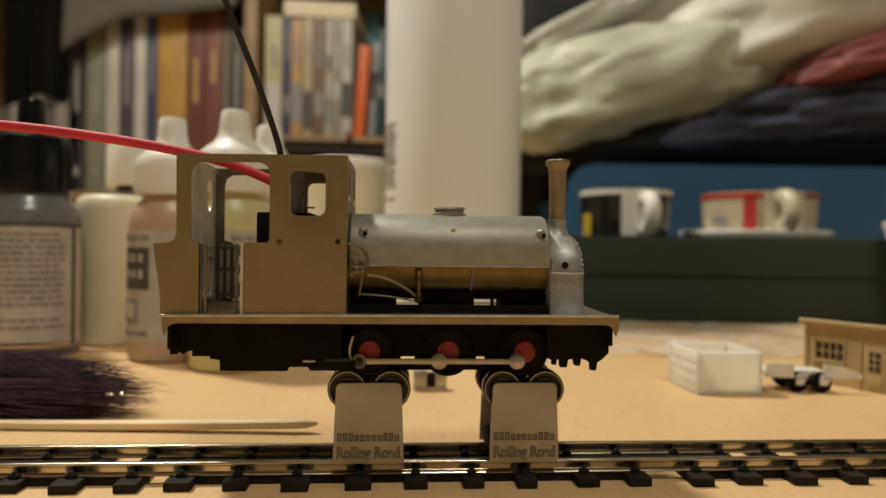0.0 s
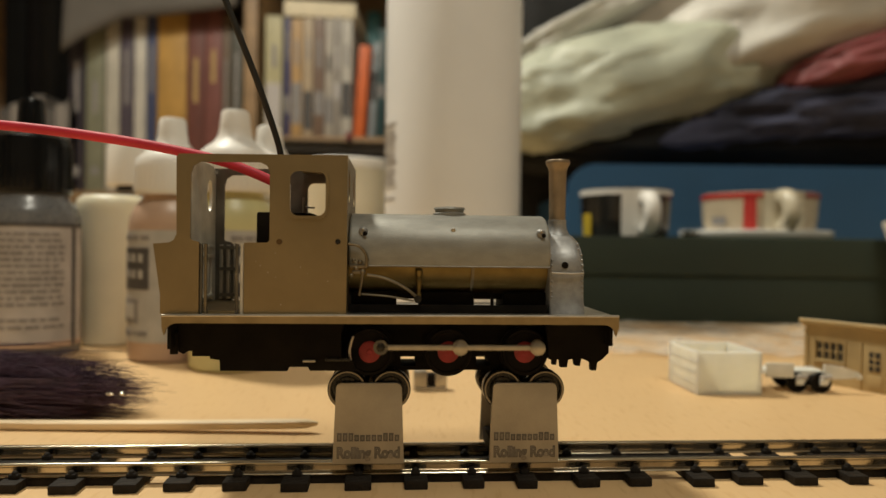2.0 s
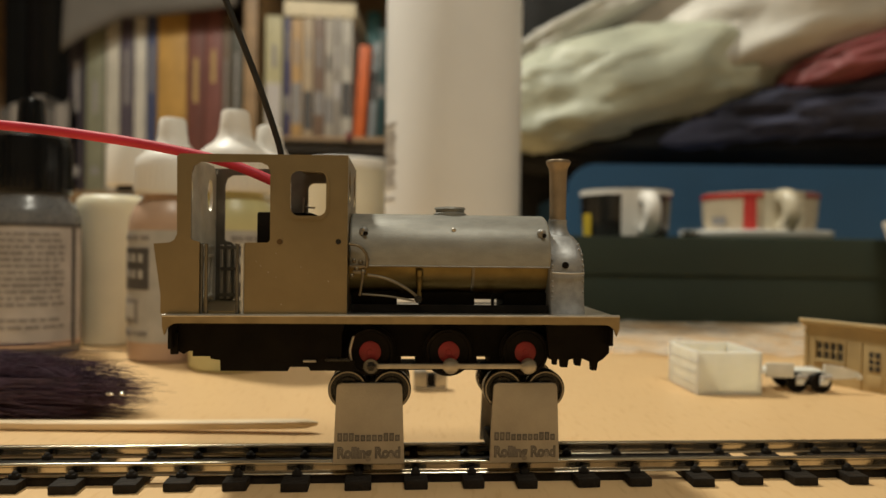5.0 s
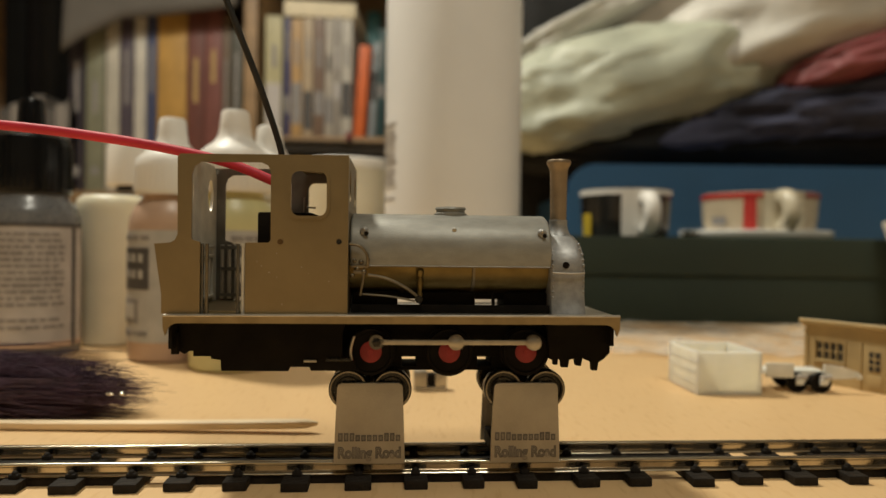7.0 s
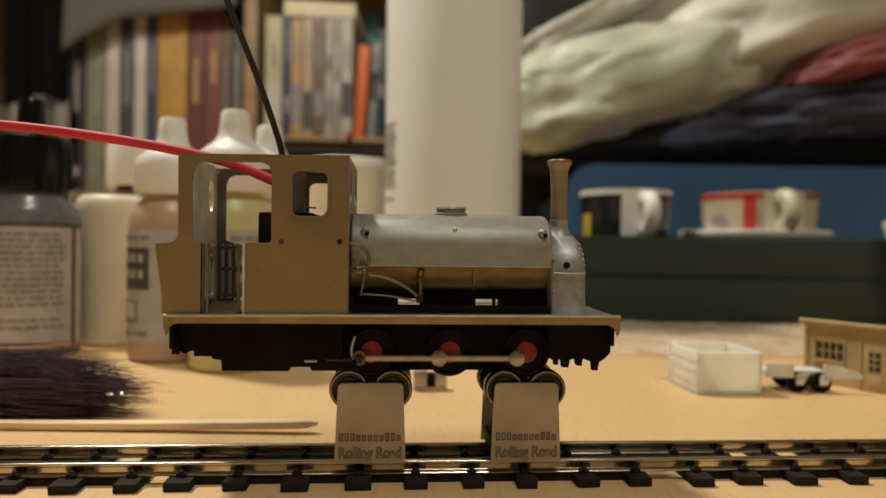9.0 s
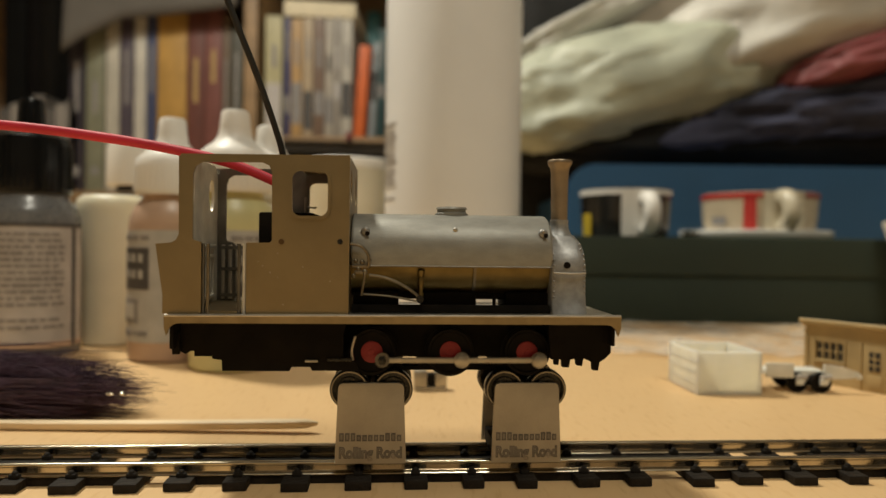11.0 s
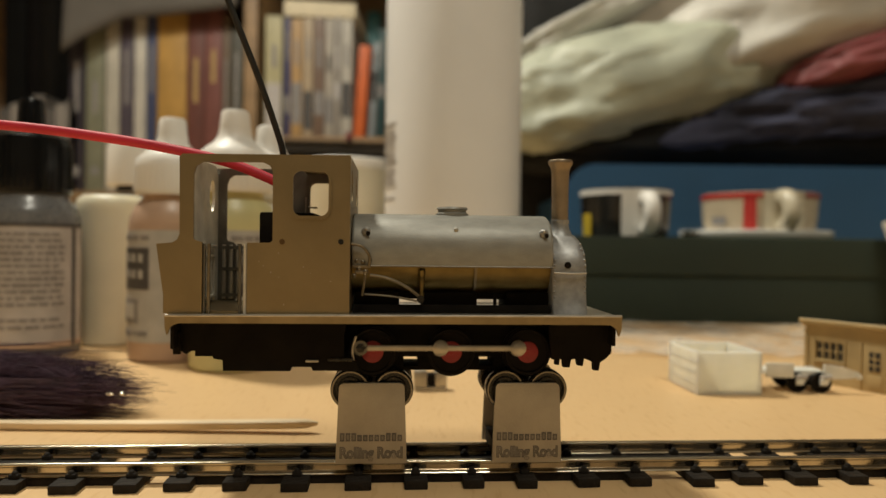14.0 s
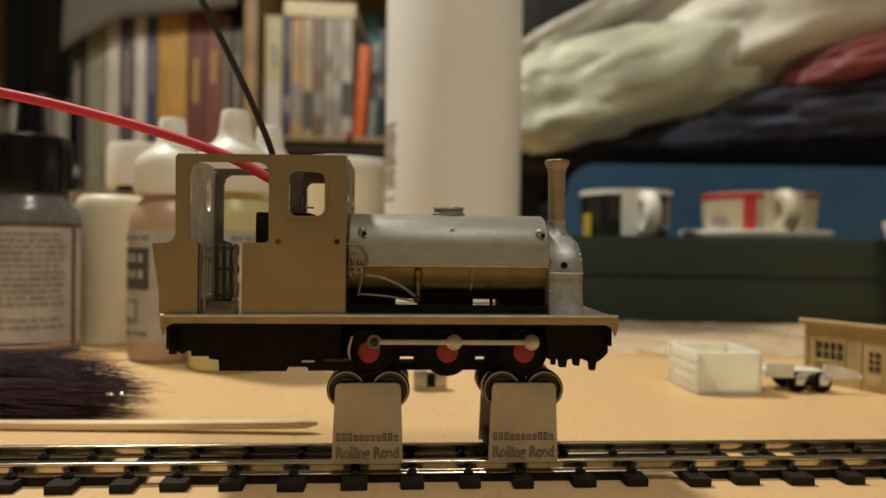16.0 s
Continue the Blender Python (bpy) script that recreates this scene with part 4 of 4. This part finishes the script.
def kit_hut():
    h = tagged(empty("model_hut", mm(105.7, 201.8, 0, 0, 0, -59.3)), "small tan laser-cut model building with windows and door", "model building")
    holes = [[(3.0, 6.8), (10.9, 6.8), (10.9, 12.1), (3.0, 12.1)]]
    part("wall", plate_with_holes(B(), [(0, 0), (32, 0), (32, 16.38), (0, 16.38)], holes, 0, 0.8), KIT_WOOD, h, smooth=0)
    part("wall", slab(B(), [(0.82, 0), (22, 0), (22, 11.3), (0.82, 16.3)], 0, 0.8, "yz"), KIT_WOOD, h, smooth=0)
    part("wall", slab(B(), [(0.82, 0), (22, 0), (22, 11.3), (0.82, 16.3)], 31.2, 32, "yz"), KIT_WOOD, h, smooth=0)
    part("wall", box(B(), 0.82, 31.18, 21.2, 22, 0, 11.2), KIT_WOOD, h, smooth=0)
    part("roof", slab(B(), [(-1.4, 17.0), (-1.2, 16.6), (23.5, 11.2), (23.5, 12.4), (-1.1, 18.2), (-1.4, 17.9)], -1.3, 34, "yz"), KIT_WOOD, h)
    part("fascia", box(B(), -0.6, 33.0, -0.5, -0.02, 15.9, 16.35, 0.1), KIT_WOOD, h)
    win = part("window", box(B(), 2.9, 11.0, 0.5, 0.7, 6.7, 12.2), DARK_PANE, h)
    for k in range(5):
        x = 3.0 + 1.975 * k
        part("glazing_bar", box(B(), x - 0.17, x + 0.17, 0.1, 0.45, 6.8, 12.1), KIT_WOOD, win)
    for z in (6.9, 9.45, 12.0):
        part("glazing_bar", box(B(), 3.0, 10.9, 0.12, 0.42, z - 0.16, z + 0.16), KIT_WOOD, win)
    part("sill", box(B(), 2.4, 11.5, -0.5, -0.02, 6.1, 6.7, 0.1), KIT_WOOD, h)
    for x in (2.4, 10.95):
        part("architrave", box(B(), x, x + 0.5, -0.25, -0.02, 6.72, 12.6), KIT_WOOD, h)
    d = part("door", box(B(), 16.1, 22.8, -0.4, -0.02, 0.1, 12.2, 0.1), KIT_WOOD, h)
    part("pane", box(B(), 18.0, 20.9, -0.55, -0.42, 5.6, 10.8), DARK_PANE, d)
    part("glazing_bar", box(B(), 19.3, 19.6, -0.7, -0.57, 5.6, 10.8), KIT_WOOD, d)
    for z in (7.3, 9.0):
        part("glazing_bar", box(B(), 18.0, 20.9, -0.72, -0.58, z - 0.15, z + 0.15), KIT_WOOD, d)
    part("door_panel", box(B(), 17.6, 21.3, -0.6, -0.42, 1.2, 4.6, 0.1), KIT_WOOD, d)
    for x in (15.5, 22.85):
        part("door_jamb", box(B(), x, x + 0.55, -0.7, -0.02, 0, 12.8, 0.08), KIT_WOOD, d)
    part("corner_post", box(B(), -0.3, 0.7, -0.3, -0.02, 0, 15.15), KIT_WOOD, h)


kit_hut()


def small_bracket():
    b = tagged(empty("metal_bracket", mm(-3.0, 182, 0, 0, 0, 8)), "small grey metal bracket lying on the desk", "bracket")
    bm = box(B(), -4.2, 4.2, -2, 2, 0, 1.2, 0.2)
    part("foot", bm, NICKEL, b)
    part("upright", box(B(), -4.2, -1.0, -2, 2, 1.22, 5.2, 0.2), NICKEL, b)
    part("upright", box(B(), 1.2, 4.2, -2, 2, 1.22, 5.0, 0.2), NICKEL, b)
    part("block", box(B(), -0.98, 1.18, -1.6, 1.9, 1.22, 4.4, 0.1), BLACK, b)


small_bracket()


def packing_film():
    bm = B()
    n, m_ = 40, 24
    g = [[bm.verts.new((x * 3.6 + 2.0 * noise.noise((0.2 * x, 0.3 * y, 8.0)), y * 4.4 + 5.0 * noise.noise((0.15 * x, 0.2 * y, 3.0)), 0.5 + 3.2 * abs(noise.noise((x * 0.35, y * 0.4, 2.0))) + 1.4 * abs(noise.noise((x * 0.9, y, 5.0))))) for y in range(m_)] for x in range(n)]
    for i in range(n - 1):
        for j in range(m_ - 1):
            bm.faces.new((g[i][j], g[i + 1][j], g[i + 1][j + 1], g[i][j + 1]))
    ob = part("packing_film", bm, FILM, None, m=mm(46, 240, 0), smooth=60)
    tagged(ob, "crumpled clear packing film lying on the desk", "plastic film")


packing_film()


# ---- boxes, cups and the heap behind ----
def green_box():
    b = tagged(empty("green_box", mm(190, 350, 0, 0, 0, -0.6)), "dark green cardboard box with overhanging lid", "box")
    part("box_base", box(B(), -163, 163, 1.5, 158, 0, 24.0, 0.5), GREEN_CARD, b)
    part("lid", box(B(), -165, 165, 0, 160, 24.1, 43.6, 1.0), GREEN_CARD, b)


green_box()


def cup(name, x, y, z, r, h, shell, label_text):
    c = tagged(empty(name, mm(x, y, z)), label_text, "cup", "cups on the green box")
    part("cup_body", lathe(B(), [(r * 0.86, 0), (r * 0.92, 1), (r * 0.97, h * 0.4), (r, h - 0.4), (r - 0.6, h), (r - 2.2, h - 0.4), (r * 0.9 - 2, 3), (1, 2.5)], 44), shell, c)
    return c


def cups():
    z = 43.75
    a = cup("espresso_cup", 111, 425, z, 27, 28.6, BLACK_GLAZE, "black glazed cup with white panel and handle")
    part("rim_band", label_sheet(27.05, 25.0, 28.0, 150, 390), WHITE_PLASTIC, a)
    part("panel", label_sheet(27.0, 1.0, 25.0, 251, 290), WHITE_PLASTIC, a)
    part("panel", label_sheet(26.4, 1.0, 14.0, 188, 208), YELLOW_GLAZE, a)
    part("handle", tube(B(), [(5, -24, 22), (6, -33, 21), (6, -36, 14), (6, -32, 6), (5, -24, 5)], 4.8, 12), WHITE_PLASTIC, a)
    s = tagged(part("saucer", lathe(B(), [(38, 0), (43, 0.8), (44, 2.0), (44, 4.6), (43.4, 5.2), (42, 5.0), (26, 2.2), (2, 2.0)], 48), WHITE_PLASTIC, None, m=mm(194, 435, z)), "cream glazed saucer standing on the green box", "saucer")
    b = cup("espresso_cup", 197, 435, z + 2.3, 34, 25.6, CREAM_GLAZE, "cream cup with red rim and stripe on its saucer")
    part("rim_band", label_sheet(34.05, 22.0, 25.2, 150, 250), PAINTED_RED, b)
    part("rim_band", label_sheet(34.05, 22.0, 25.2, 292, 390), RED_BAG, b)
    part("panel", label_sheet(33.75, 1.0, 25.3, 250.5, 291.5), PALE_GLAZE, b)
    part("panel", label_sheet(33.7, 1.0, 22.0, 232, 244), PAINTED_RED, b)
    part("handle", tube(B(), [(-1, -31, 22), (-1, -40, 21), (-1, -44, 13), (-1, -39, 6), (-1, -31, 5)], 5.0, 12), PALE_GLAZE, b)
    part("print_bar", label_sheet(33.8, 6, 11, 196, 214, 8), INK_MID, b)


cups()


def leaning_tube():
    a, b = Vector((236, 333, 8.2)), Vector((224.0, 341.5, 54))
    tagged(part("white_tube", tube(B(), [a, (a + b) / 2, b], 8.0, 20), WHITE_PLASTIC), "white plastic tube leaning against the green box", "tube")


leaning_tube()


def blue_crate():
    b = tagged(empty("blue_crate", mm(360, 620, 0)), "blue plastic storage crate behind the green box", "storage crate")
    out = rounded(-250, 250, 0, 112, 26, 8, (0, 0, 1, 1))
    part("crate_front", slab(B(), out, 0, 4), BLUE_PLASTIC, b)
    part("crate_back", slab(B(), out, 246, 250), BLUE_PLASTIC, b)
    for x in (-250, 246):
        part("crate_side", box(B(), x, x + 4, 4.1, 245.9, 0, 86), BLUE_PLASTIC, b)
    part("crate_lid", box(B(), -224, 224, 4.1, 245.9, 104, 108), BLUE_PLASTIC, b)


blue_crate()


def lump(name, at, size, tilt, mat, label_text, category, seed, rough=0.16, folds=0.08, flat=None):
    """A soft filled form with dents and folds."""
    bm = B()
    q = bmesh.ops.create_icosphere(bm, subdivisions=5, radius=1.0)
    for v in bm.verts:
        p = v.co.copy()
        n = noise.noise(p * 1.6 + Vector((seed, 0, 0))) * rough + noise.noise(p * 4.2 + Vector((0, seed, 0))) * folds
        n += abs(noise.noise(p * 7.5 + Vector((0, 0, seed)))) * folds * -0.7
        n -= (1 - abs(noise.noise(p * 12.0 + Vector((seed, seed, 0))))) ** 6 * folds * 0.45
        sq = Vector([math.copysign(abs(c) ** 0.8, c) for c in p])
        v.co = sq * (1 + n)
    bmesh.ops.scale(bm, vec=size, verts=bm.verts)
    return tagged(part(name, bm, mat, None, m=mm(*at, *tilt), smooth=180), label_text, category)


lump("black_bag", (390, 745, 142), (330, 100, 38), (0, 0, 0), BLACK_CLOTH, "folded black cloth bag lying on the blue crate", "cloth bag", 2.0)
lump("navy_jacket", (390, 712, 172), (190, 85, 36), (0, -8, 0), NAVY, "crumpled navy cloth heaped on the black bag", "clothing", 5.0, 0.2, 0.14)
lump("cream_bag", (188, 718, 198), (164, 85, 60), (0, -14, 0), CREAM_BAG, "stuffed cream plastic bag lying on the cloth heap", "plastic bag", 8.0, 0.13, 0.08)
lump("red_bag", (408, 668, 224), (112, 56, 19), (0, -19, 0), RED_BAG, "red and brown folded plastic bag in the heap", "plastic bag", 3.0, 0.14, 0.06)
lump("white_bag", (376, 712, 274), (180, 92, 60), (0, -17, 0), WHITE_BAG, "stuffed white plastic bag on top of the heap", "plastic bag", 11.0, 0.15, 0.05)
lump("grey_bag", (158, 800, 290), (125, 55, 17), (0, -28, 0), WHITE_BAG, "crumpled grey-white plastic bag behind the cream one", "plastic bag", 17.0, 0.18, 0.14)
lump("black_backpack", (140, 850, 190), (85, 60, 195), (0, 0, 0), BLACK_CLOTH, "black cloth rucksack standing behind the can", "rucksack", 14.0)


def folder_pile():
    b = tagged(empty("box_file", mm(-150, 705, 0)), "black box file standing behind the bottles", "box file")
    part("case", box(B(), -45, 100, 0, 150, 0, 128, 1.5), BLACK_PLASTIC, b)
    part("spine", box(B(), -44, 99, -1.2, -0.1, 4, 124, 0.4), BLACK_CLOTH, b)
    g = tagged(empty("grey_folder", mm(-150, 700, 128.5, 0, 1.0, 0)), "dark grey card folder lying on the black box file", "folder")
    part("cover", box(B(), -42, 96, -4, 140, 2.0, 3.2, 0.3), DARK_CARD, g)
    part("cover", box(B(), -42, 96, -4, 140, 12, 13.2, 0.3), DARK_CARD, g)
    part("paper_block", box(B(), -40, 95, 0, 138, 3.3, 11.9), DARK_CARD, g)
    tagged(part("red_pencil", tube(B(), [(-95, 690, 145.8), (-104, 770, 145.8)], 3.6, 6), RED_BAG), "red pencil lying on the dark folder", "pencil")


folder_pile()


# ---- bookcase ----
def bookcase():
    c = tagged(empty("bookcase", mm(-520, 1090, -740)), "pine bookcase packed with books", "bookcase")
    part("back_panel", box(B(), -480, 640, 340, 348, 0, 1500), SHELF_WOOD, c)
    for x in (-480, 205, 620):
        part("upright", box(B(), x, x + 20, 0, 339.5, 0, 1500, 1), SHELF_WOOD, c)
    for x0, x1, zs in ((-459.5, 204.5, (60, 500, 838, 1290)), (225.5, 619.5, (60, 500, 928, 1290))):
        for z in zs:
            part("shelf", box(B(), x0, x1, 2, 339.5, z, z + 18, 0.6), SHELF_WOOD, c)
    return c


bookcase()


def cloth_material(k, colour):
    return material("book_cover", colour, 0.5, 0.0, 0.12, 40, 0.08, 500, spec=0.5 if max(colour) > 0.03 else 0.08)


def colour_word(c):
    """The everyday name of a cover's colour."""
    red, green, blue = c
    if max(c) < 0.02:
        return "black"
    if max(c) < 0.085:
        return "dark blue" if blue > 1.3 * red else ("dark teal" if green > 1.3 * red else "dark grey")
    if red > 3.5 * green:
        return "orange"
    if red > 2.2 * green:
        return "maroon"
    if red > 1.35 * green:
        return "tan"
    if blue > 1.3 * red:
        return "blue"
    if blue < 0.75 * green:
        return "grey-green"
    return "off-white" if max(c) > 0.33 else "grey"


def book(x, w, h, d, z, colour, k, y=1098, lean=0.0, band=None):
    b = tagged(empty("book", mm(x, y, z, 0, lean, 0)), "upright book with " + colour_word(colour) + " spine on the bookcase shelf", "book", "books on the shelves")
    cov = cloth_material(k, colour)
    bm = B()
    box(bm, 0, w, 0, 2.0, 0, h, 0.6)
    box(bm, 0, 1.6, 2.05, d, 0, h)
    box(bm, w - 1.6, w, 2.05, d, 0, h)
    part("cover", bm, cov, b)
    part("pages", box(B(), 1.65, w - 1.65, 2.05, d - 3, 2, h - 3), PAGES, b)
    if band:
        part("spine_panel", box(B(), 1.0, w - 1.0, -0.35, -0.02, h * band[0], h * band[1]), band[2], b)
    return b


def books():
    # The first four are near-black, over-tall fillers that keep the recess dark.
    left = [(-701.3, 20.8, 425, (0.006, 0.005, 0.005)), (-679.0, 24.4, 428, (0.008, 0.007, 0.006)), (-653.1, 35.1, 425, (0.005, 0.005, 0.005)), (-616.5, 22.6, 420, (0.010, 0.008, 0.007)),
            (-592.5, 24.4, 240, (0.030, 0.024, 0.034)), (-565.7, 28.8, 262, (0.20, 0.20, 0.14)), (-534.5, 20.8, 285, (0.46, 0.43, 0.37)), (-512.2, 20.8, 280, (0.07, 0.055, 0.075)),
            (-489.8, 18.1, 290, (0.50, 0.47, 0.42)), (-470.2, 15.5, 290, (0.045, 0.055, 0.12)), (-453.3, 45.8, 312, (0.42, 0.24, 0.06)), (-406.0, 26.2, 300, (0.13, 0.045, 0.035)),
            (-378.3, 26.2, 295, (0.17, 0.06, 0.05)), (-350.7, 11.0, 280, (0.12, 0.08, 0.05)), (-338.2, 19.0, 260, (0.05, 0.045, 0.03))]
    rnd = random.Random(12)
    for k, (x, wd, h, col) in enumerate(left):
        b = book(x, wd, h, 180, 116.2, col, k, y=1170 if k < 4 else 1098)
        if k >= 4:
            if k in (6, 8, 10):
                continue
            z0 = rnd.uniform(0.45, 0.6) * h
            part("spine_print", box(B(), wd * 0.36, wd * 0.62, -0.35, -0.02, z0, z0 + rnd.uniform(50, 95)), GILT if k in (11, 12) else INK_MID, b)
            part("spine_print", box(B(), wd * 0.3, wd * 0.7, -0.35, -0.02, h * 0.1, h * 0.1 + rnd.uniform(8, 18)), GILT if k in (11, 12) else INK_MID, b)
    # Extra black filler book, added to hide the wood in the dark corner.
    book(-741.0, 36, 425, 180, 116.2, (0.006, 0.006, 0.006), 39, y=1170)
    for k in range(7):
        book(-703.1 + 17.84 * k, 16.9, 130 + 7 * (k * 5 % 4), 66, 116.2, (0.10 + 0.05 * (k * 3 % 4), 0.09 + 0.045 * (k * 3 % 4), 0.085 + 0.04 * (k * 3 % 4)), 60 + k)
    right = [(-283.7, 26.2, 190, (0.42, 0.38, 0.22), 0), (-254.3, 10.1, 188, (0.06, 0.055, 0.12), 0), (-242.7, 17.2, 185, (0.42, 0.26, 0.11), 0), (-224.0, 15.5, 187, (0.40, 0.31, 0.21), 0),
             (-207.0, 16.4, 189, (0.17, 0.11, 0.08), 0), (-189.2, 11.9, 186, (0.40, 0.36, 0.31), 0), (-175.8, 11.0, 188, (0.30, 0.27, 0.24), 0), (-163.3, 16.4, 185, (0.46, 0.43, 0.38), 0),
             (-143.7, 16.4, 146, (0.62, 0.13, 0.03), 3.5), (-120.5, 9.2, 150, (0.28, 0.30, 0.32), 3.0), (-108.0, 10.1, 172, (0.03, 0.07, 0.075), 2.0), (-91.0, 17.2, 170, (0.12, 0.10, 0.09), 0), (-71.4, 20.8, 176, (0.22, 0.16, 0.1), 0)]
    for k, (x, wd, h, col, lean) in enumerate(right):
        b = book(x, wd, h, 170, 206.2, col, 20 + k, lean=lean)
        if k == 8:
            continue
        z0 = rnd.uniform(0.05, 0.4) * h
        part("spine_print", box(B(), wd * 0.06, wd * 0.94, -0.35, -0.02, z0, z0 + rnd.uniform(20, 75)), rnd.choice((INK, INK_MID, LABEL_GREY)), b)
        z1 = rnd.uniform(0.55, 0.65) * h
        part("spine_print", box(B(), wd * rnd.uniform(0.25, 0.4), wd * rnd.uniform(0.6, 0.75), -0.35, -0.02, z1, z1 + rnd.uniform(25, 50)), rnd.choice((INK, LABEL_GREY, INK_MID)), b)
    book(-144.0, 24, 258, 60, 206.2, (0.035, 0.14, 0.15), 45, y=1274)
    top = tagged(empty("book", mm(-256.1, 1100, 398, 0, 2.2, 0)), "cream book lying flat across upright books", "book", "books on the shelves")
    part("cover", box(B(), 0, 113, 0, 170, 0, 24, 1), PAGES, top)


books()


def hanging_paper():
    """A sheet of paper drooping from the shelf above."""
    bm = B()
    n, k_ = 30, 10
    def edge(t):
        return 325 + 55 * min(1, t / 0.33) ** 0.8 + 30 * max(0, t - 0.33)
    grid = []
    for i in range(n + 1):
        t = i / n
        grid.append([bm.verts.new((-590 + 270 * t, 1068 + 20.5 * s / k_ + 6 * math.sin(3 * t) * (1 - s / k_), edge(t) + s / k_ * (565 - edge(t)))) for s in range(k_ + 1)])
    for a, b in zip(grid, grid[1:]):
        for s in range(k_):
            bm.faces.new((a[s], b[s], b[s + 1], a[s + 1]))
    ob = part("paper_sheet", bm, PAPER, None, smooth=60)
    so = ob.modifiers.new("thickness", "SOLIDIFY")
    so.thickness = 0.0006
    tagged(ob, "grey paper sheet drooping in front of the books", "paper")


hanging_paper()


# ---- what moves ----
CRANK = ((0, 218), (0.1, 143), (0.3, 302), (0.5, 105), (0.7, 267), (1.0, 326), (1.2, 126), (1.5, 205), (1.8, 238), (2.0, 28), (2.3, 133), (2.5, 288),
         (2.8, 328), (3.0, 144), (3.3, 211), (3.5, 355), (3.8, 29), (4.0, 209), (4.2, 352), (6.3, 63), (6.5, 229), (6.8, 265), (7.0, 62))
CRANK_LATER = ((7.3, 159), (7.5, 302), (7.8, 337), (8.0, 149), (8.3, 209), (8.5, 357), (8.8, 31), (9.0, 202), (9.2, 349), (11.3, 25), (11.5, 195), (11.8, 225),
               (12.0, 11), (12.3, 97), (12.5, 246), (12.8, 284), (13.0, 82), (13.3, 164), (13.5, 320), (13.8, 342), (14.0, 155), (14.3, 217), (14.5, 3), (14.8, 32),
               (15.0, 215))
# sideways drift of locomotive and stands on the rails, then the jolt of the whole track
DRIFT = ((0, 0), (4.2, 0.05), (6.5, 0.15), (8, 0.22), (9.2, 0.28), (11.5, 0.36), (13, 0.43), (15.2, 0.46), (15.5, 0.46), (15.6, -0.06), (16, -0.14))
JOLT = ((0, 0), (15.45, 0), (15.6, -0.50), (16, -0.56))
RED_SWING = ((0, 0), (15.5, 0), (15.6, 0.5), (15.7, 3.4), (15.8, 6.0), (15.9, 7.0), (16, 6.4))
BLACK_SWING = ((0, 0), (15.1, 0), (15.2, 0.5), (15.3, 6), (15.4, 8.8), (15.5, 7.5), (15.6, 5.5), (15.7, 4.0), (15.8, 2.0), (15.9, 0.6), (16, -4.9))
BLACK_SHIFT = ((0, 0), (15.1, 0), (15.3, 0.3), (15.4, 0.5), (15.5, 0.4), (15.6, -0.1), (15.9, -0.3), (16, -1.2))


def between(rows, t):
    for (a, p), (b, q) in zip(rows, rows[1:]):
        if t <= b:
            return p + (q - p) * (t - a) / (b - a)
    return rows[-1][1]


def crank_rows():
    rows = [(0.0, 218.0)]
    for t, a in (CRANK + CRANK_LATER)[1:]:
        want = rows[-1][1] - 1000.0 * (t - rows[-1][0])
        rows.append((t, a + 360.0 * round((want - a) / 360.0)))
    last = rows[-1][1]
    rows += [(15.1, last - 92.0), (15.2, last - 152.0), (16.0, last - 152.0)]
    return rows


def motions():
    steps = [k / 30 for k in range(481)]
    turn = crank_rows()
    coarse = sorted({0.0, 16.0} | {round(a[0], 2) for r in (DRIFT, JOLT) for a in r})
    fine = [k / 2 for k in range(0, 31)] + [15.1, 15.2, 15.3, 15.4, 15.5, 15.6, 15.7, 15.8, 15.9, 16.0]
    walk(LOCO, [(t, CENTRE @ mm(between(DRIFT, t), 0, 0)) for t in coarse])
    walk(TRACK, [(t, CENTRE @ mm(between(JOLT, t), 0, 0)) for t in coarse])
    for (s, rollers), x in zip(STANDS, (WHEEL_X[0], WHEEL_X[2] - 0.1)):
        walk(s, [(t, CENTRE @ mm(x + between(DRIFT, t), 0, 0)) for t in coarse])
        for r, dx, y in rollers:
            walk(r, [(t, mm(dx, y, ROLLER_Z, 0, between(turn, t) * WHEEL_R / ROLLER_R, 0)) for t in steps])
    for w, x, y, off in WHEELS:
        walk(w, [(t, mm(x, y, WHEEL_Z, 0, -between(turn, t) - off, 0)) for t in steps])
    for r, y, off in RODS:
        rows = []
        for t in steps:
            a = radians(between(turn, t) + off)
            rows.append((t, mm(2.0 * math.cos(a), y, WHEEL_Z + 2.0 * math.sin(a))))
        walk(r, rows)
    rx, ry, rz = RED_PIVOT
    walk(RED_LEAD, [(t, mm(rx + between(DRIFT, t), ry, rz, 0, between(RED_SWING, t), 0)) for t in fine])
    bx, by, bz = BLACK_PIVOT
    walk(BLACK_LEAD, [(t, mm(bx + between(DRIFT, t) + between(BLACK_SHIFT, t), by, bz, 0, between(BLACK_SWING, t), 0)) for t in fine])


motions()
